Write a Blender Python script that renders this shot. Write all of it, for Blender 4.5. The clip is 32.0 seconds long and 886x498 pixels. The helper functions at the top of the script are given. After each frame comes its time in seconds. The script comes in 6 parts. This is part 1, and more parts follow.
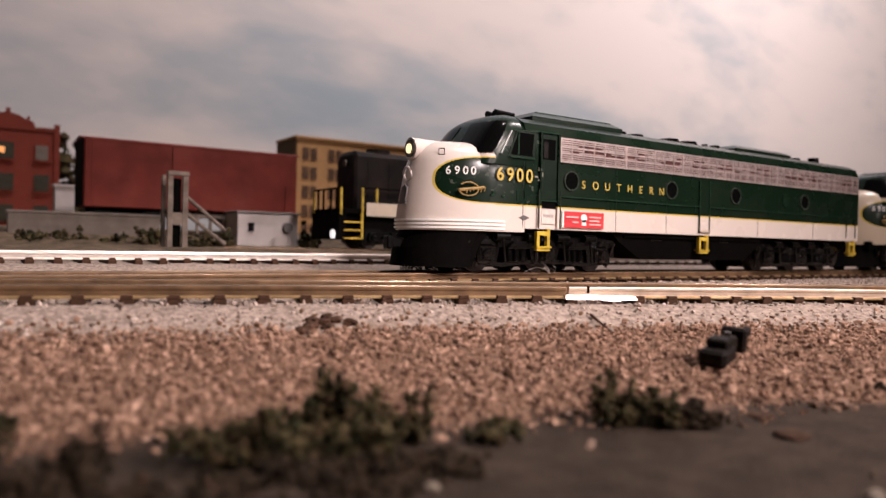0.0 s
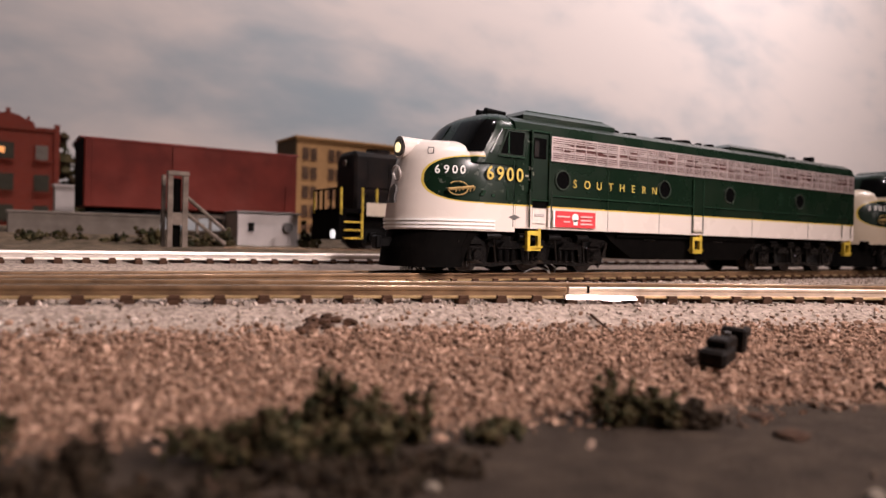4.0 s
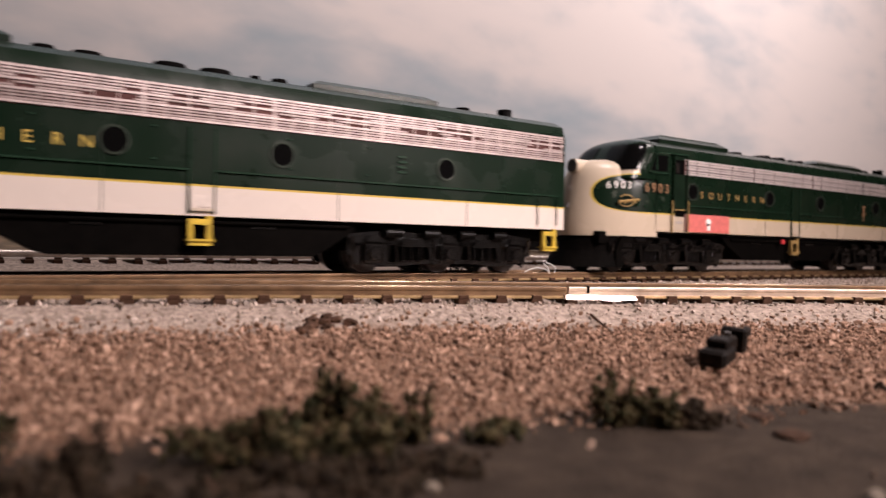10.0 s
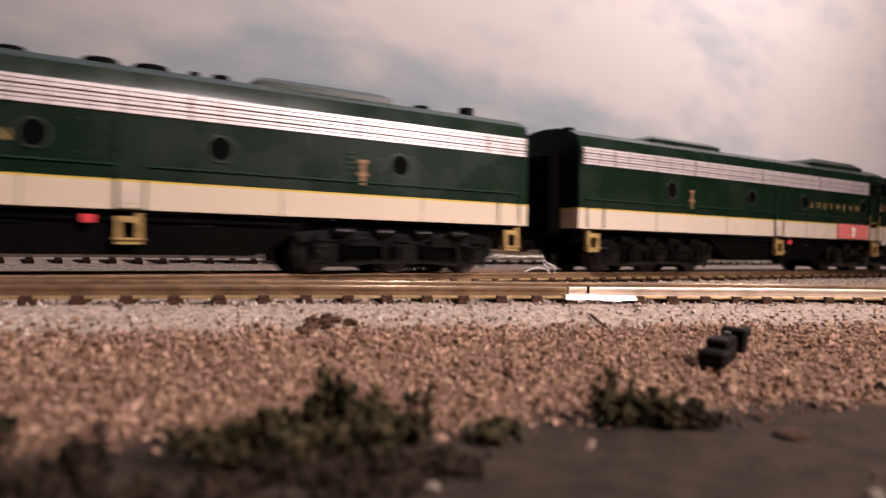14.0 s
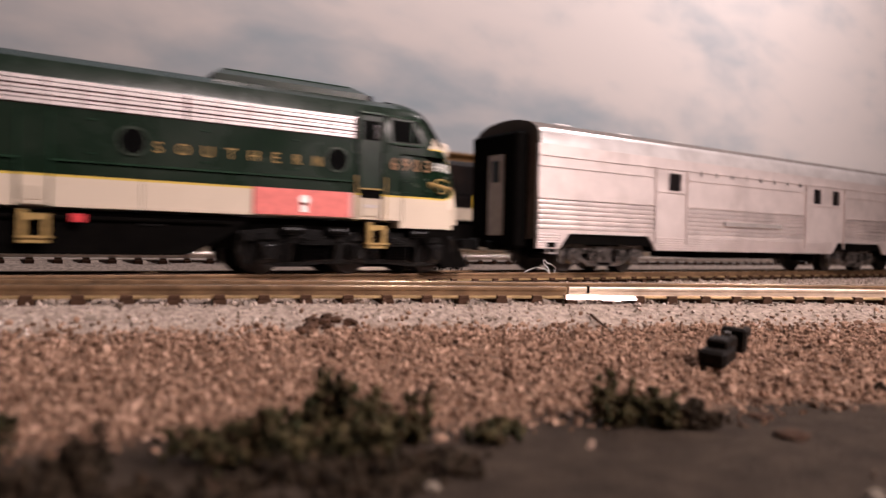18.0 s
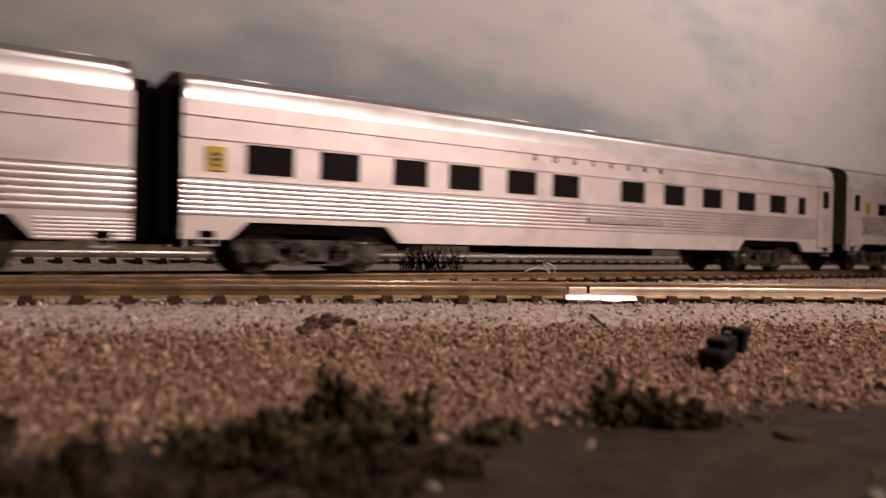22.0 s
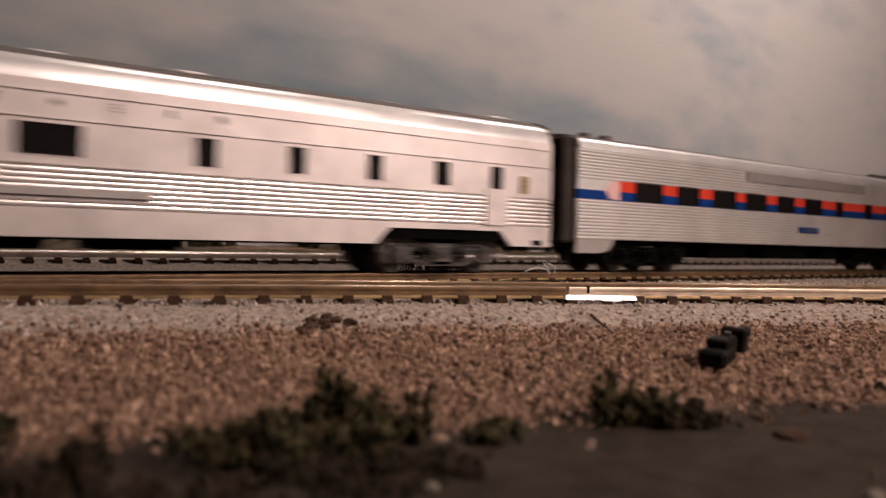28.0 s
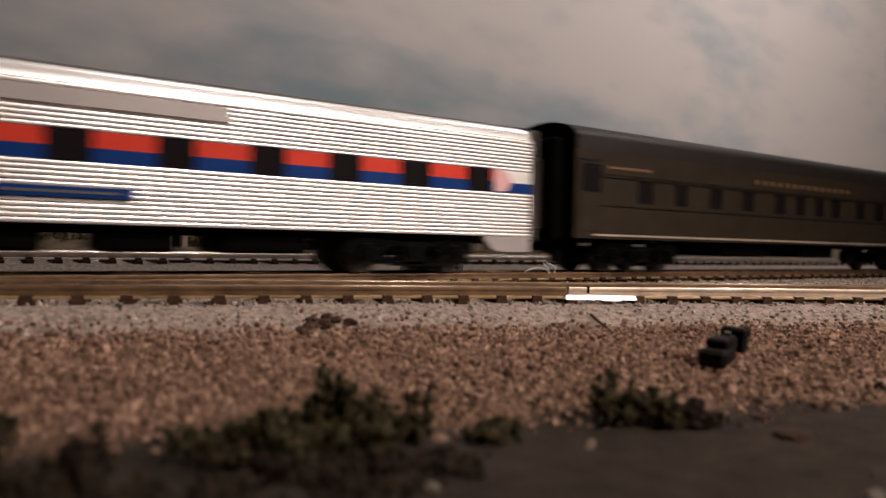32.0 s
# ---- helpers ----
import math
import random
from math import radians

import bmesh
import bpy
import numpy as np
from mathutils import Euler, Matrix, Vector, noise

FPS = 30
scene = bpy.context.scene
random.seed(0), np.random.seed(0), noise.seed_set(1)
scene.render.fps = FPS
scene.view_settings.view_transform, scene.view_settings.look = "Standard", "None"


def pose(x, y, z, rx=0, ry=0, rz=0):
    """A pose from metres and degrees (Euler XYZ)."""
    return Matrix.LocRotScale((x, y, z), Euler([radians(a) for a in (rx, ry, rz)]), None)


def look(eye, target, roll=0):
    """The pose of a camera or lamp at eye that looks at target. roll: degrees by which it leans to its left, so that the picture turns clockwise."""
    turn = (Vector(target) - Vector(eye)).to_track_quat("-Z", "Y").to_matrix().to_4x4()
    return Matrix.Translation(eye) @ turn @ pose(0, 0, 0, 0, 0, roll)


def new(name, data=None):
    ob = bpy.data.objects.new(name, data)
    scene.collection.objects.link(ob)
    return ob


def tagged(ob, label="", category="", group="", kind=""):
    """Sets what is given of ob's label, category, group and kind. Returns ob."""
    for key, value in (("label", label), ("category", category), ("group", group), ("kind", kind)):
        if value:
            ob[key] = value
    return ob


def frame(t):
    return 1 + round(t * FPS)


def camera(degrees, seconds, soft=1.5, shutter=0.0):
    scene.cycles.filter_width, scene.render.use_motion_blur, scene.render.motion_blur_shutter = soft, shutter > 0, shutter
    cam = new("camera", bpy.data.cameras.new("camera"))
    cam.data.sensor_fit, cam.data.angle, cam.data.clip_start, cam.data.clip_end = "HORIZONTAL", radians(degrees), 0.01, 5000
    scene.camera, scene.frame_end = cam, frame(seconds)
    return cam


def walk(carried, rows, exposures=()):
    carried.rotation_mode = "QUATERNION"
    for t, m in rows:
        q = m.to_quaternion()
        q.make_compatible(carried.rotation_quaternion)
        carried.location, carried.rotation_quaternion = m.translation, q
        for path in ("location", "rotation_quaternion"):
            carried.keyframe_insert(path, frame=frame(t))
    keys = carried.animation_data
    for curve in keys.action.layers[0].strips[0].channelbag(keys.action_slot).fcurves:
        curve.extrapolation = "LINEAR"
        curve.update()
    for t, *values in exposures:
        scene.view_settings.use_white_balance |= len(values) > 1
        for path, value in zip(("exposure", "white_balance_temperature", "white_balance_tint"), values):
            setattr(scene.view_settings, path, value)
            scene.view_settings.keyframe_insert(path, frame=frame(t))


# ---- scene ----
cam = camera(63.99, 32.0, soft=1.3, shutter=0.8)
EYE = (0.0, -0.1863, 0.0087)
YAW, PITCH, ROLL = radians(56.494), radians(-0.444), 1.248
AIM = (EYE[0] + math.cos(YAW) * math.cos(PITCH), EYE[1] + math.sin(YAW) * math.cos(PITCH), EYE[2] + math.sin(PITCH))
HELD = look(EYE, AIM, ROLL)
walk(cam, [(0.0, HELD), (32.0, HELD)],
     exposures=[(0.0, 0.15, 6050, 18), (8.0, 0.12, 6050, 18), (17.5, 0.12, 6050, 19), (19.5, -0.60, 6400, 21), (21.0, -0.66, 6450, 20), (23.0, -0.66, 6550, 18), (28.0, -0.76, 6400, 15), (29.5, -0.76, 6150, 11), (32.0, -0.80, 6100, 10)])
cam.data.dof.use_dof = True
cam.data.dof.focus_distance = 0.190
cam.data.dof.aperture_fstop = 20.5

# ---- light: two warm lamps behind the camera, backdrop fills, and the dim room bounce ----
world = bpy.data.worlds.new("room_air")
world.use_nodes = True
scene.world = world
world.node_tree.nodes["Background"].inputs[0].default_value = (1.0, 0.86, 0.76, 1)
world.node_tree.nodes["Background"].inputs[1].default_value = 0.008


def lamp(name, eye, target, size, watts, colour, spread=180):
    data = bpy.data.lights.new(name, "AREA")
    data.shape, data.size, data.energy, data.color = "DISK", size, watts, colour
    data.spread = radians(spread)
    ob = new(name, data)
    ob.matrix_world = look(eye, target)
    return ob


# Narrowed cones stand in for the darker foreground corners.
lamp("desk_lamp", (0.22, -0.63, 0.47), (0.125, -0.035, 0.0), 0.06, 0.525, (1.0, 0.825, 0.715), 47)
lamp("side_lamp", (0.48, -0.66, 0.30), (0.12, -0.03, 0.0), 0.06, 0.215, (1.0, 0.825, 0.715), 47)
# Two added lamps, never in view, brighten the painted backdrop.
for bulb_x, watts in ((0.40, 9.0), (1.35, 17.0)):
    lamp("backdrop_fill", (bulb_x, -0.05, 1.50), (bulb_x, 0.75, 0.38), 0.12, watts, (1.0, 0.86, 0.77), 140)


# ---- materials ----
def material(name, base, rough=0.6, metal=0.0, grain=0.0, grain_scale=200.0, bump=0.0, bump_scale=400.0, coat=0.0, spec=0.2, dirt=None, dirt_scale=60.0, dirt_amount=0.4):
    m = bpy.data.materials.new(name)
    m.use_nodes = True
    t = m.node_tree
    b = t.nodes["Principled BSDF"]
    b.inputs["Roughness"].default_value, b.inputs["Metallic"].default_value = rough, metal
    b.inputs["Specular IOR Level"].default_value = spec
    b.inputs["Coat Weight"].default_value = coat
    b.inputs["Base Color"].default_value = (*base, 1)
    link = t.links.new
    co = t.nodes.new("ShaderNodeTexCoord")
    out = None
    if grain:
        n = t.nodes.new("ShaderNodeTexNoise")
        n.inputs["Scale"].default_value, n.inputs["Detail"].default_value = grain_scale, 5
        link(co.outputs["Object"], n.inputs["Vector"])
        r = t.nodes.new("ShaderNodeValToRGB")
        r.color_ramp.elements[0].position, r.color_ramp.elements[1].position = 0.3, 0.7
        r.color_ramp.elements[0].color = (*[max(0, c * (1 - grain)) for c in base], 1)
        r.color_ramp.elements[1].color = (*[min(1, c * (1 + grain)) for c in base], 1)
        link(n.outputs["Fac"], r.inputs["Fac"])
        out = r.outputs["Color"]
    if dirt:
        n = t.nodes.new("ShaderNodeTexNoise")
        n.inputs["Scale"].default_value, n.inputs["Detail"].default_value = dirt_scale, 6
        link(co.outputs["Object"], n.inputs["Vector"])
        r = t.nodes.new("ShaderNodeMapRange")
        r.inputs[1].default_value, r.inputs[2].default_value, r.inputs[4].default_value = 0.45, 0.75, dirt_amount
        link(n.outputs["Fac"], r.inputs[0])
        x = t.nodes.new("ShaderNodeMix")
        x.data_type = "RGBA"
        link(r.outputs[0], x.inputs[0])
        if out:
            link(out, x.inputs[6])
        else:
            x.inputs[6].default_value = (*base, 1)
        x.inputs[7].default_value = (*dirt, 1)
        out = x.outputs[2]
    if out:
        link(out, b.inputs["Base Color"])
    if bump:
        n = t.nodes.new("ShaderNodeTexNoise")
        n.inputs["Scale"].default_value, n.inputs["Detail"].default_value = bump_scale, 4
        link(co.outputs["Object"], n.inputs["Vector"])
        k = t.nodes.new("ShaderNodeBump")
        k.inputs["Strength"].default_value, k.inputs["Distance"].default_value = 0.6, bump
        link(n.outputs["Fac"], k.inputs["Height"])
        link(k.outputs["Normal"], b.inputs["Normal"])
    return m


def glow(name, colour, strength):
    m = material(name, colour, 0.3)
    b = m.node_tree.nodes["Principled BSDF"]
    b.inputs["Emission Color"].default_value, b.inputs["Emission Strength"].default_value = (*colour, 1), strength
    return m


def maths(t, op, a, b=None):
    n = t.nodes.new("ShaderNodeMath")
    n.operation = op
    for k, v in enumerate((a, b)):
        if v is None:
            continue
        if isinstance(v, (int, float)):
            n.inputs[k].default_value = v
        else:
            t.links.new(v, n.inputs[k])
    return n.outputs[0]


def blend(t, fac, a, b):
    x = t.nodes.new("ShaderNodeMix")
    x.data_type = "RGBA"
    t.links.new(fac, x.inputs[0])
    for k, v in ((6, a), (7, b)):
        if isinstance(v, tuple):
            x.inputs[k].default_value = (*v, 1)
        else:
            t.links.new(v, x.inputs[k])
    return x.outputs[2]


HALF_WIDTH = 0.0173
GREEN, CREAM, YELLOW = (0.0040, 0.0120, 0.0058), (0.60, 0.53, 0.475), (0.50, 0.37, 0.07)


def livery(name, cream, green, stripe_z, wear, shift=0.0, oval_z=0.0280, rz=0.0071):
    """Green body, pale lower band and nose, a thin yellow line between, by the model's own coordinates."""
    m = material(name, green, 0.3, spec=0.22)
    t = m.node_tree
    b = t.nodes["Principled BSDF"]
    co = t.nodes.new("ShaderNodeTexCoord")
    s = t.nodes.new("ShaderNodeSeparateXYZ")
    t.links.new(co.outputs["Object"], s.inputs[0])
    x, z = s.outputs[0], s.outputs[2]
    # distance from the nose oval, in its own units; it wraps round the curve of the nose
    oval_x, rx = 0.0205 + shift, 0.0240
    px = maths(t, "SUBTRACT", x, maths(t, "SUBTRACT", HALF_WIDTH, maths(t, "ABSOLUTE", s.outputs[1])))
    ex = maths(t, "POWER", maths(t, "DIVIDE", maths(t, "ABSOLUTE", maths(t, "MINIMUM", maths(t, "SUBTRACT", px, oval_x), 0.0)), rx), 2.3)
    ez = maths(t, "POWER", maths(t, "DIVIDE", maths(t, "ABSOLUTE", maths(t, "SUBTRACT", z, oval_z)), rz), 2.3)
    r = maths(t, "POWER", maths(t, "ADD", ex, ez), 1 / 2.3)
    # the pale cap of the nose ends in a point below the windscreen
    cap = maths(t, "LESS_THAN", maths(t, "ADD", x, maths(t, "MULTIPLY", maths(t, "MAXIMUM", maths(t, "SUBTRACT", z, 0.0355), 0.0), 0.6)), 0.0222 + shift * 0.6)
    outside = maths(t, "MULTIPLY", maths(t, "GREATER_THAN", r, 1.0), cap)
    rim = maths(t, "MULTIPLY", maths(t, "MULTIPLY", maths(t, "GREATER_THAN", r, 0.95), maths(t, "LESS_THAN", r, 1.05)), cap)
    low = maths(t, "LESS_THAN", z, stripe_z)
    line = maths(t, "MULTIPLY", maths(t, "LESS_THAN", z, stripe_z + 0.0005), maths(t, "GREATER_THAN", x, 0.0085))
    pale = maths(t, "MAXIMUM", low, outside)
    n = t.nodes.new("ShaderNodeTexNoise")
    n.inputs["Scale"].default_value, n.inputs["Detail"].default_value = 420.0, 6
    t.links.new(co.outputs["Object"], n.inputs["Vector"])
    scuff = maths(t, "MULTIPLY", maths(t, "MULTIPLY", maths(t, "GREATER_THAN", n.outputs["Fac"], 0.645), maths(t, "LESS_THAN", x, 0.040)), wear)
    c = blend(t, rim, green, YELLOW)
    c = blend(t, line, c, YELLOW)
    c = blend(t, scuff, c, (0.15, 0.16, 0.13))
    c = blend(t, pale, c, cream)
    n2 = t.nodes.new("ShaderNodeTexNoise")
    n2.inputs["Scale"].default_value, n2.inputs["Detail"].default_value = 70.0, 6
    t.links.new(co.outputs["Object"], n2.inputs["Vector"])
    dust = maths(t, "MULTIPLY", maths(t, "MAXIMUM", maths(t, "SUBTRACT", n2.outputs["Fac"], 0.5), 0.0), 0.12)
    c = blend(t, dust, c, (0.16, 0.13, 0.10))
    t.links.new(c, b.inputs["Base Color"])
    t.links.new(maths(t, "ADD", maths(t, "MULTIPLY", n2.outputs["Fac"], 0.35), 0.10), b.inputs["Roughness"])
    n3 = t.nodes.new("ShaderNodeTexNoise")
    n3.inputs["Scale"].default_value, n3.inputs["Detail"].default_value = 150.0, 3
    t.links.new(co.outputs["Object"], n3.inputs["Vector"])
    k = t.nodes.new("ShaderNodeBump")
    k.inputs["Strength"].default_value, k.inputs["Distance"].default_value = 0.35, 0.00012
    t.links.new(n3.outputs["Fac"], k.inputs["Height"])
    t.links.new(k.outputs["Normal"], b.inputs["Normal"])
    return m


M = {}
M["loco_white"] = livery("loco_paint_white", CREAM, GREEN, 0.0207, 0.3)
M["loco_cream"] = livery("loco_paint_cream", (0.50, 0.415, 0.315), GREEN, 0.0208, 0.25, 0.004, 0.0278, 0.0068)
M["loco_rear"] = livery("loco_paint_rear", (0.52, 0.44, 0.35), GREEN, 0.0210, 0.25, 0.004, 0.0280, 0.0072)
M["green"] = material("green_paint", GREEN, 0.28, spec=0.35, grain=0.25, grain_scale=300, dirt=(0.05, 0.05, 0.035), dirt_amount=0.25)
M["black"] = material("black_plastic", (0.0020, 0.0018, 0.0017), 0.33, spec=0.10, grain=0.3, grain_scale=500, bump=0.00004, bump_scale=900)
M["truck_black"] = material("glossy_black", (0.0025, 0.0021, 0.0019), 0.20, spec=0.6, grain=0.3, grain_scale=500, bump=0.0002, bump_scale=900)
M["matt_black"] = material("matt_black", (0.0020, 0.0017, 0.0015), 0.7, spec=0.02, grain=0.4, grain_scale=500, dirt=(0.005, 0.004, 0.0033), dirt_amount=0.35)
M["joiner"] = material("bright_joiner", (0.80, 0.74, 0.69), 0.36, 0.8, grain=0.1)
M["bellows"] = material("brown_bellows", (0.034, 0.026, 0.021), 0.6, spec=0.15, grain=0.3, grain_scale=300)
M["car_end"] = material("brown_grey_end", (0.095, 0.078, 0.068), 0.6, spec=0.2, grain=0.2, grain_scale=200)
M["grille"] = material("grille_steel", (0.52, 0.43, 0.41), 0.4, 0.5, grain=0.2, grain_scale=300)
M["bright_grille"] = material("bright_grille_steel", (0.86, 0.77, 0.75), 0.28, 0.5, grain=0.1, grain_scale=300)
# Dark red backing; the shade between the slats is in its colour.
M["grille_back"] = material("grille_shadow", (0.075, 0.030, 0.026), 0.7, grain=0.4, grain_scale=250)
M["cab_glass"] = material("dark_glass", (0.003, 0.003, 0.003), 0.12, spec=0.10)
M["line_steel"] = material("grille_line_steel", (0.44, 0.35, 0.33), 0.35, 0.4, grain=0.2, grain_scale=300)
# Glossier and lighter than the body green, for edges that show a highlight.
M["green_gloss"] = material("green_gloss_paint", (0.012, 0.032, 0.018), 0.16, spec=1.0, grain=0.3, grain_scale=300)
M["cream_step"] = material("dull_cream", (0.44, 0.37, 0.29), 0.5, grain=0.1)
# Lighter glass tone, for the reflection laid on the cab door pane.
M["door_glass"] = material("glint_glass", (0.014, 0.012, 0.011), 0.2, spec=0.5, grain=0.3, grain_scale=400)
M["yellow"] = material("yellow_paint", (0.52, 0.37, 0.04), 0.45, grain=0.25, grain_scale=600, dirt=(0.05, 0.04, 0.02), dirt_scale=300, dirt_amount=0.6)
M["gold"] = material("gold_lettering", (0.52, 0.38, 0.08), 0.5, grain=0.2, grain_scale=900)
M["white"] = material("white_lettering", (0.8, 0.78, 0.74), 0.5, grain=0.05)
M["red_sign"] = material("red_sticker", (0.52, 0.045, 0.05), 0.4, grain=0.15, grain_scale=500)
M["pink_sign"] = material("faded_red_sticker", (0.60, 0.16, 0.14), 0.45, grain=0.15, grain_scale=500)
M["lens"] = material("headlight_glass", (0.10, 0.09, 0.08), 0.08)
M["bulb"] = glow("headlight_bulb", (1.0, 0.80, 0.42), 1.1)
M["steel"] = material("wheel_steel", (0.060, 0.052, 0.048), 0.4, 0.7, grain=0.3)
M["silver"] = material("silver_body", (0.72, 0.63, 0.60), 0.42, 0.45, grain=0.06, grain_scale=160, dirt=(0.30, 0.25, 0.23), dirt_scale=90, dirt_amount=0.35)
M["silver_roof"] = material("silver_roof", (0.74, 0.69, 0.67), 0.30, 0.5, grain=0.08, grain_scale=200, dirt=(0.25, 0.21, 0.19), dirt_scale=70, dirt_amount=0.4)
M["silver_truck"] = material("silver_bogie", (0.26, 0.235, 0.22), 0.24, 0.85, grain=0.35, grain_scale=500, dirt=(0.05, 0.045, 0.04), dirt_scale=250, dirt_amount=0.9)
M["plate"] = material("dull_name_plate", (0.40, 0.36, 0.34), 0.5, 0.4, grain=0.15, grain_scale=400)
# Paler than the body green: porthole highlights in the colour; grab rails share it.
M["rim"] = material("highlight_green_metal", (0.045, 0.060, 0.045), 0.22, 0.4, spec=0.8, grain=0.3, grain_scale=500)
M["kick"] = material("scuffed_white", CREAM, 0.5, grain=0.1, grain_scale=500)
M["dark_letter"] = material("dark_lettering", (0.035, 0.030, 0.027), 0.6, grain=0.2, grain_scale=900)
M["chip"] = material("chipped_paint", (0.26, 0.24, 0.19), 0.6, grain=0.3, grain_scale=900)
M["silver_ribs"] = material("silver_ribs", (0.90, 0.81, 0.78), 0.33, 0.72, grain=0.06, grain_scale=160, dirt=(0.30, 0.25, 0.23), dirt_scale=90, dirt_amount=0.35)
M["dull_roof"] = material("dull_steel_roof", (0.12, 0.097, 0.083), 0.55, 0.1, grain=0.15, grain_scale=150)
M["dim_gold"] = material("faded_gold", (0.30, 0.20, 0.07), 0.6, grain=0.3, grain_scale=900)
M["copper_digit"] = material("worn_copper_digit", (0.22, 0.125, 0.065), 0.5, grain=0.35, grain_scale=900)
M["panel_grey"] = material("smooth_steel_panel", (0.38, 0.34, 0.32), 0.5, 0.5, grain=0.06, grain_scale=120)
M["stainless"] = material("fluted_steel", (0.97, 0.905, 0.865), 0.34, 0.66, spec=0.8, grain=0.05, grain_scale=160, dirt=(0.32, 0.28, 0.26), dirt_scale=80, dirt_amount=0.25)
M["window"] = material("smoked_window", (0.012, 0.010, 0.010), 0.12, spec=0.5)
M["band_red"] = material("red_band", (0.62, 0.050, 0.025), 0.4, spec=0.1, grain=0.08)
M["band_blue"] = material("blue_band", (0.005, 0.033, 0.16), 0.4, spec=0.1, grain=0.08)
M["pink"] = material("pale_pink_mark", (0.7, 0.42, 0.40), 0.45)
M["sticker_yellow"] = material("yellow_emblem", (0.50, 0.33, 0.04), 0.5, grain=0.1)
M["olive"] = material("olive_body", (0.028, 0.0195, 0.0115), 0.5, spec=0.12, grain=0.2, grain_scale=200, dirt=(0.034, 0.026, 0.017), dirt_amount=0.3)
M["olive_roof"] = material("dark_olive_roof", (0.014, 0.0105, 0.008), 0.5, spec=0.15, grain=0.2)
M["grey_mark"] = material("grey_lettering", (0.11, 0.10, 0.095), 0.6)
M["rail_side"] = material("brass_rail_side", (0.155, 0.094, 0.050), 0.5, 0.25, grain=0.4, grain_scale=220, dirt=(0.10, 0.055, 0.028), dirt_scale=120, dirt_amount=0.6, bump=0.00005, bump_scale=700)
M["rail_head"] = material("worn_rail_head", (0.50, 0.38, 0.28), 0.16, 0.9, grain=0.15, grain_scale=200)
# Cleaner rail, made much paler so its colour carries the lamp glare.
M["clean_glare_rail"] = material("clean_glare_side", (0.62, 0.49, 0.38), 0.42, 0.6, grain=0.2, grain_scale=220, dirt=(0.20, 0.12, 0.07), dirt_scale=160, dirt_amount=0.4)
M["foot"] = material("brass_rail_foot", (0.40, 0.28, 0.14), 0.38, 0.55, grain=0.3, grain_scale=300, dirt=(0.14, 0.08, 0.03), dirt_scale=200, dirt_amount=0.5)
# Rail colour raised to hold the white glare on the back track.
M["bright_rail"] = material("nickel_glare_side", (0.82, 0.74, 0.67), 0.34, 0.55, grain=0.12, grain_scale=150)
M["tie"] = material("brown_tie", (0.052, 0.027, 0.016), 0.8, spec=0.12, grain=0.5, grain_scale=300, bump=0.0002)


# ---- mesh helpers ----
def part(name, bm, mat, parent=None, label="", smooth=False):
    me = bpy.data.meshes.new(name)
    if isinstance(bm, bmesh.types.BMesh):
        bm.normal_update()
        bm.to_mesh(me)
        bm.free()
    else:
        me.from_pydata(bm[0], [], bm[1])
    for k in (mat if isinstance(mat, (list, tuple)) else [mat]):
        me.materials.append(k)
    if smooth:
        for p in me.polygons:
            p.use_smooth = True
        me.set_sharp_from_angle(angle=radians(38))
    ob = new(name, me)
    if parent:
        ob.parent = parent
    if label:
        ob["label"] = label
    return ob


def empty(name, m, label, category, group="", kind=""):
    ob = new(name)
    ob.empty_display_size = 0.01
    ob.matrix_world = m
    return tagged(ob, label, category, group, kind)


def add_box(bm, x0, x1, y0, y1, z0, z1, bevel=0.0):
    v = [bm.verts.new(p) for p in ((x0, y0, z0), (x1, y0, z0), (x1, y1, z0), (x0, y1, z0), (x0, y0, z1), (x1, y0, z1), (x1, y1, z1), (x0, y1, z1))]
    fs = [bm.faces.new([v[i] for i in q]) for q in ((0, 3, 2, 1), (4, 5, 6, 7), (0, 1, 5, 4), (1, 2, 6, 5), (2, 3, 7, 6), (3, 0, 4, 7))]
    if bevel:
        es = list({e for f in fs for e in f.edges})
        bmesh.ops.bevel(bm, geom=es, offset=bevel, segments=1, affect="EDGES")
    return bm


def box(x0, x1, y0, y1, z0, z1, bevel=0.0):
    return add_box(bmesh.new(), x0, x1, y0, y1, z0, z1, bevel)


def add_rod(bm, a, b, r, n=8, r2=None):
    a, b = Vector(a), Vector(b)
    q = (b - a).to_track_quat("Z", "Y")
    r2 = r if r2 is None else r2
    rings = []
    for c, rad in ((a, r), (b, r2)):
        rings.append([bm.verts.new(c + q @ Vector((rad * math.cos(2 * math.pi * k / n), rad * math.sin(2 * math.pi * k / n), 0))) for k in range(n)])
    for k in range(n):
        bm.faces.new((rings[0][k], rings[0][(k + 1) % n], rings[1][(k + 1) % n], rings[1][k]))
    bm.faces.new(rings[0][::-1]), bm.faces.new(rings[1])
    return bm


def rod(a, b, r, n=8, r2=None):
    return add_rod(bmesh.new(), a, b, r, n, r2)


def add_strip(bm, x0, x1, profile, ends=False, closed=False):
    """A profile of (y, z) drawn out along x."""
    a = [bm.verts.new((x0, y, z)) for y, z in profile]
    b = [bm.verts.new((x1, y, z)) for y, z in profile]
    n = len(profile)
    for k in range(n if closed else n - 1):
        j = (k + 1) % n
        bm.faces.new((a[k], b[k], b[j], a[j]))
    if ends:
        bm.faces.new(a), bm.faces.new(b[::-1])
    return bm


def strip(x0, x1, profile, ends=False, closed=False):
    return add_strip(bmesh.new(), x0, x1, profile, ends, closed)


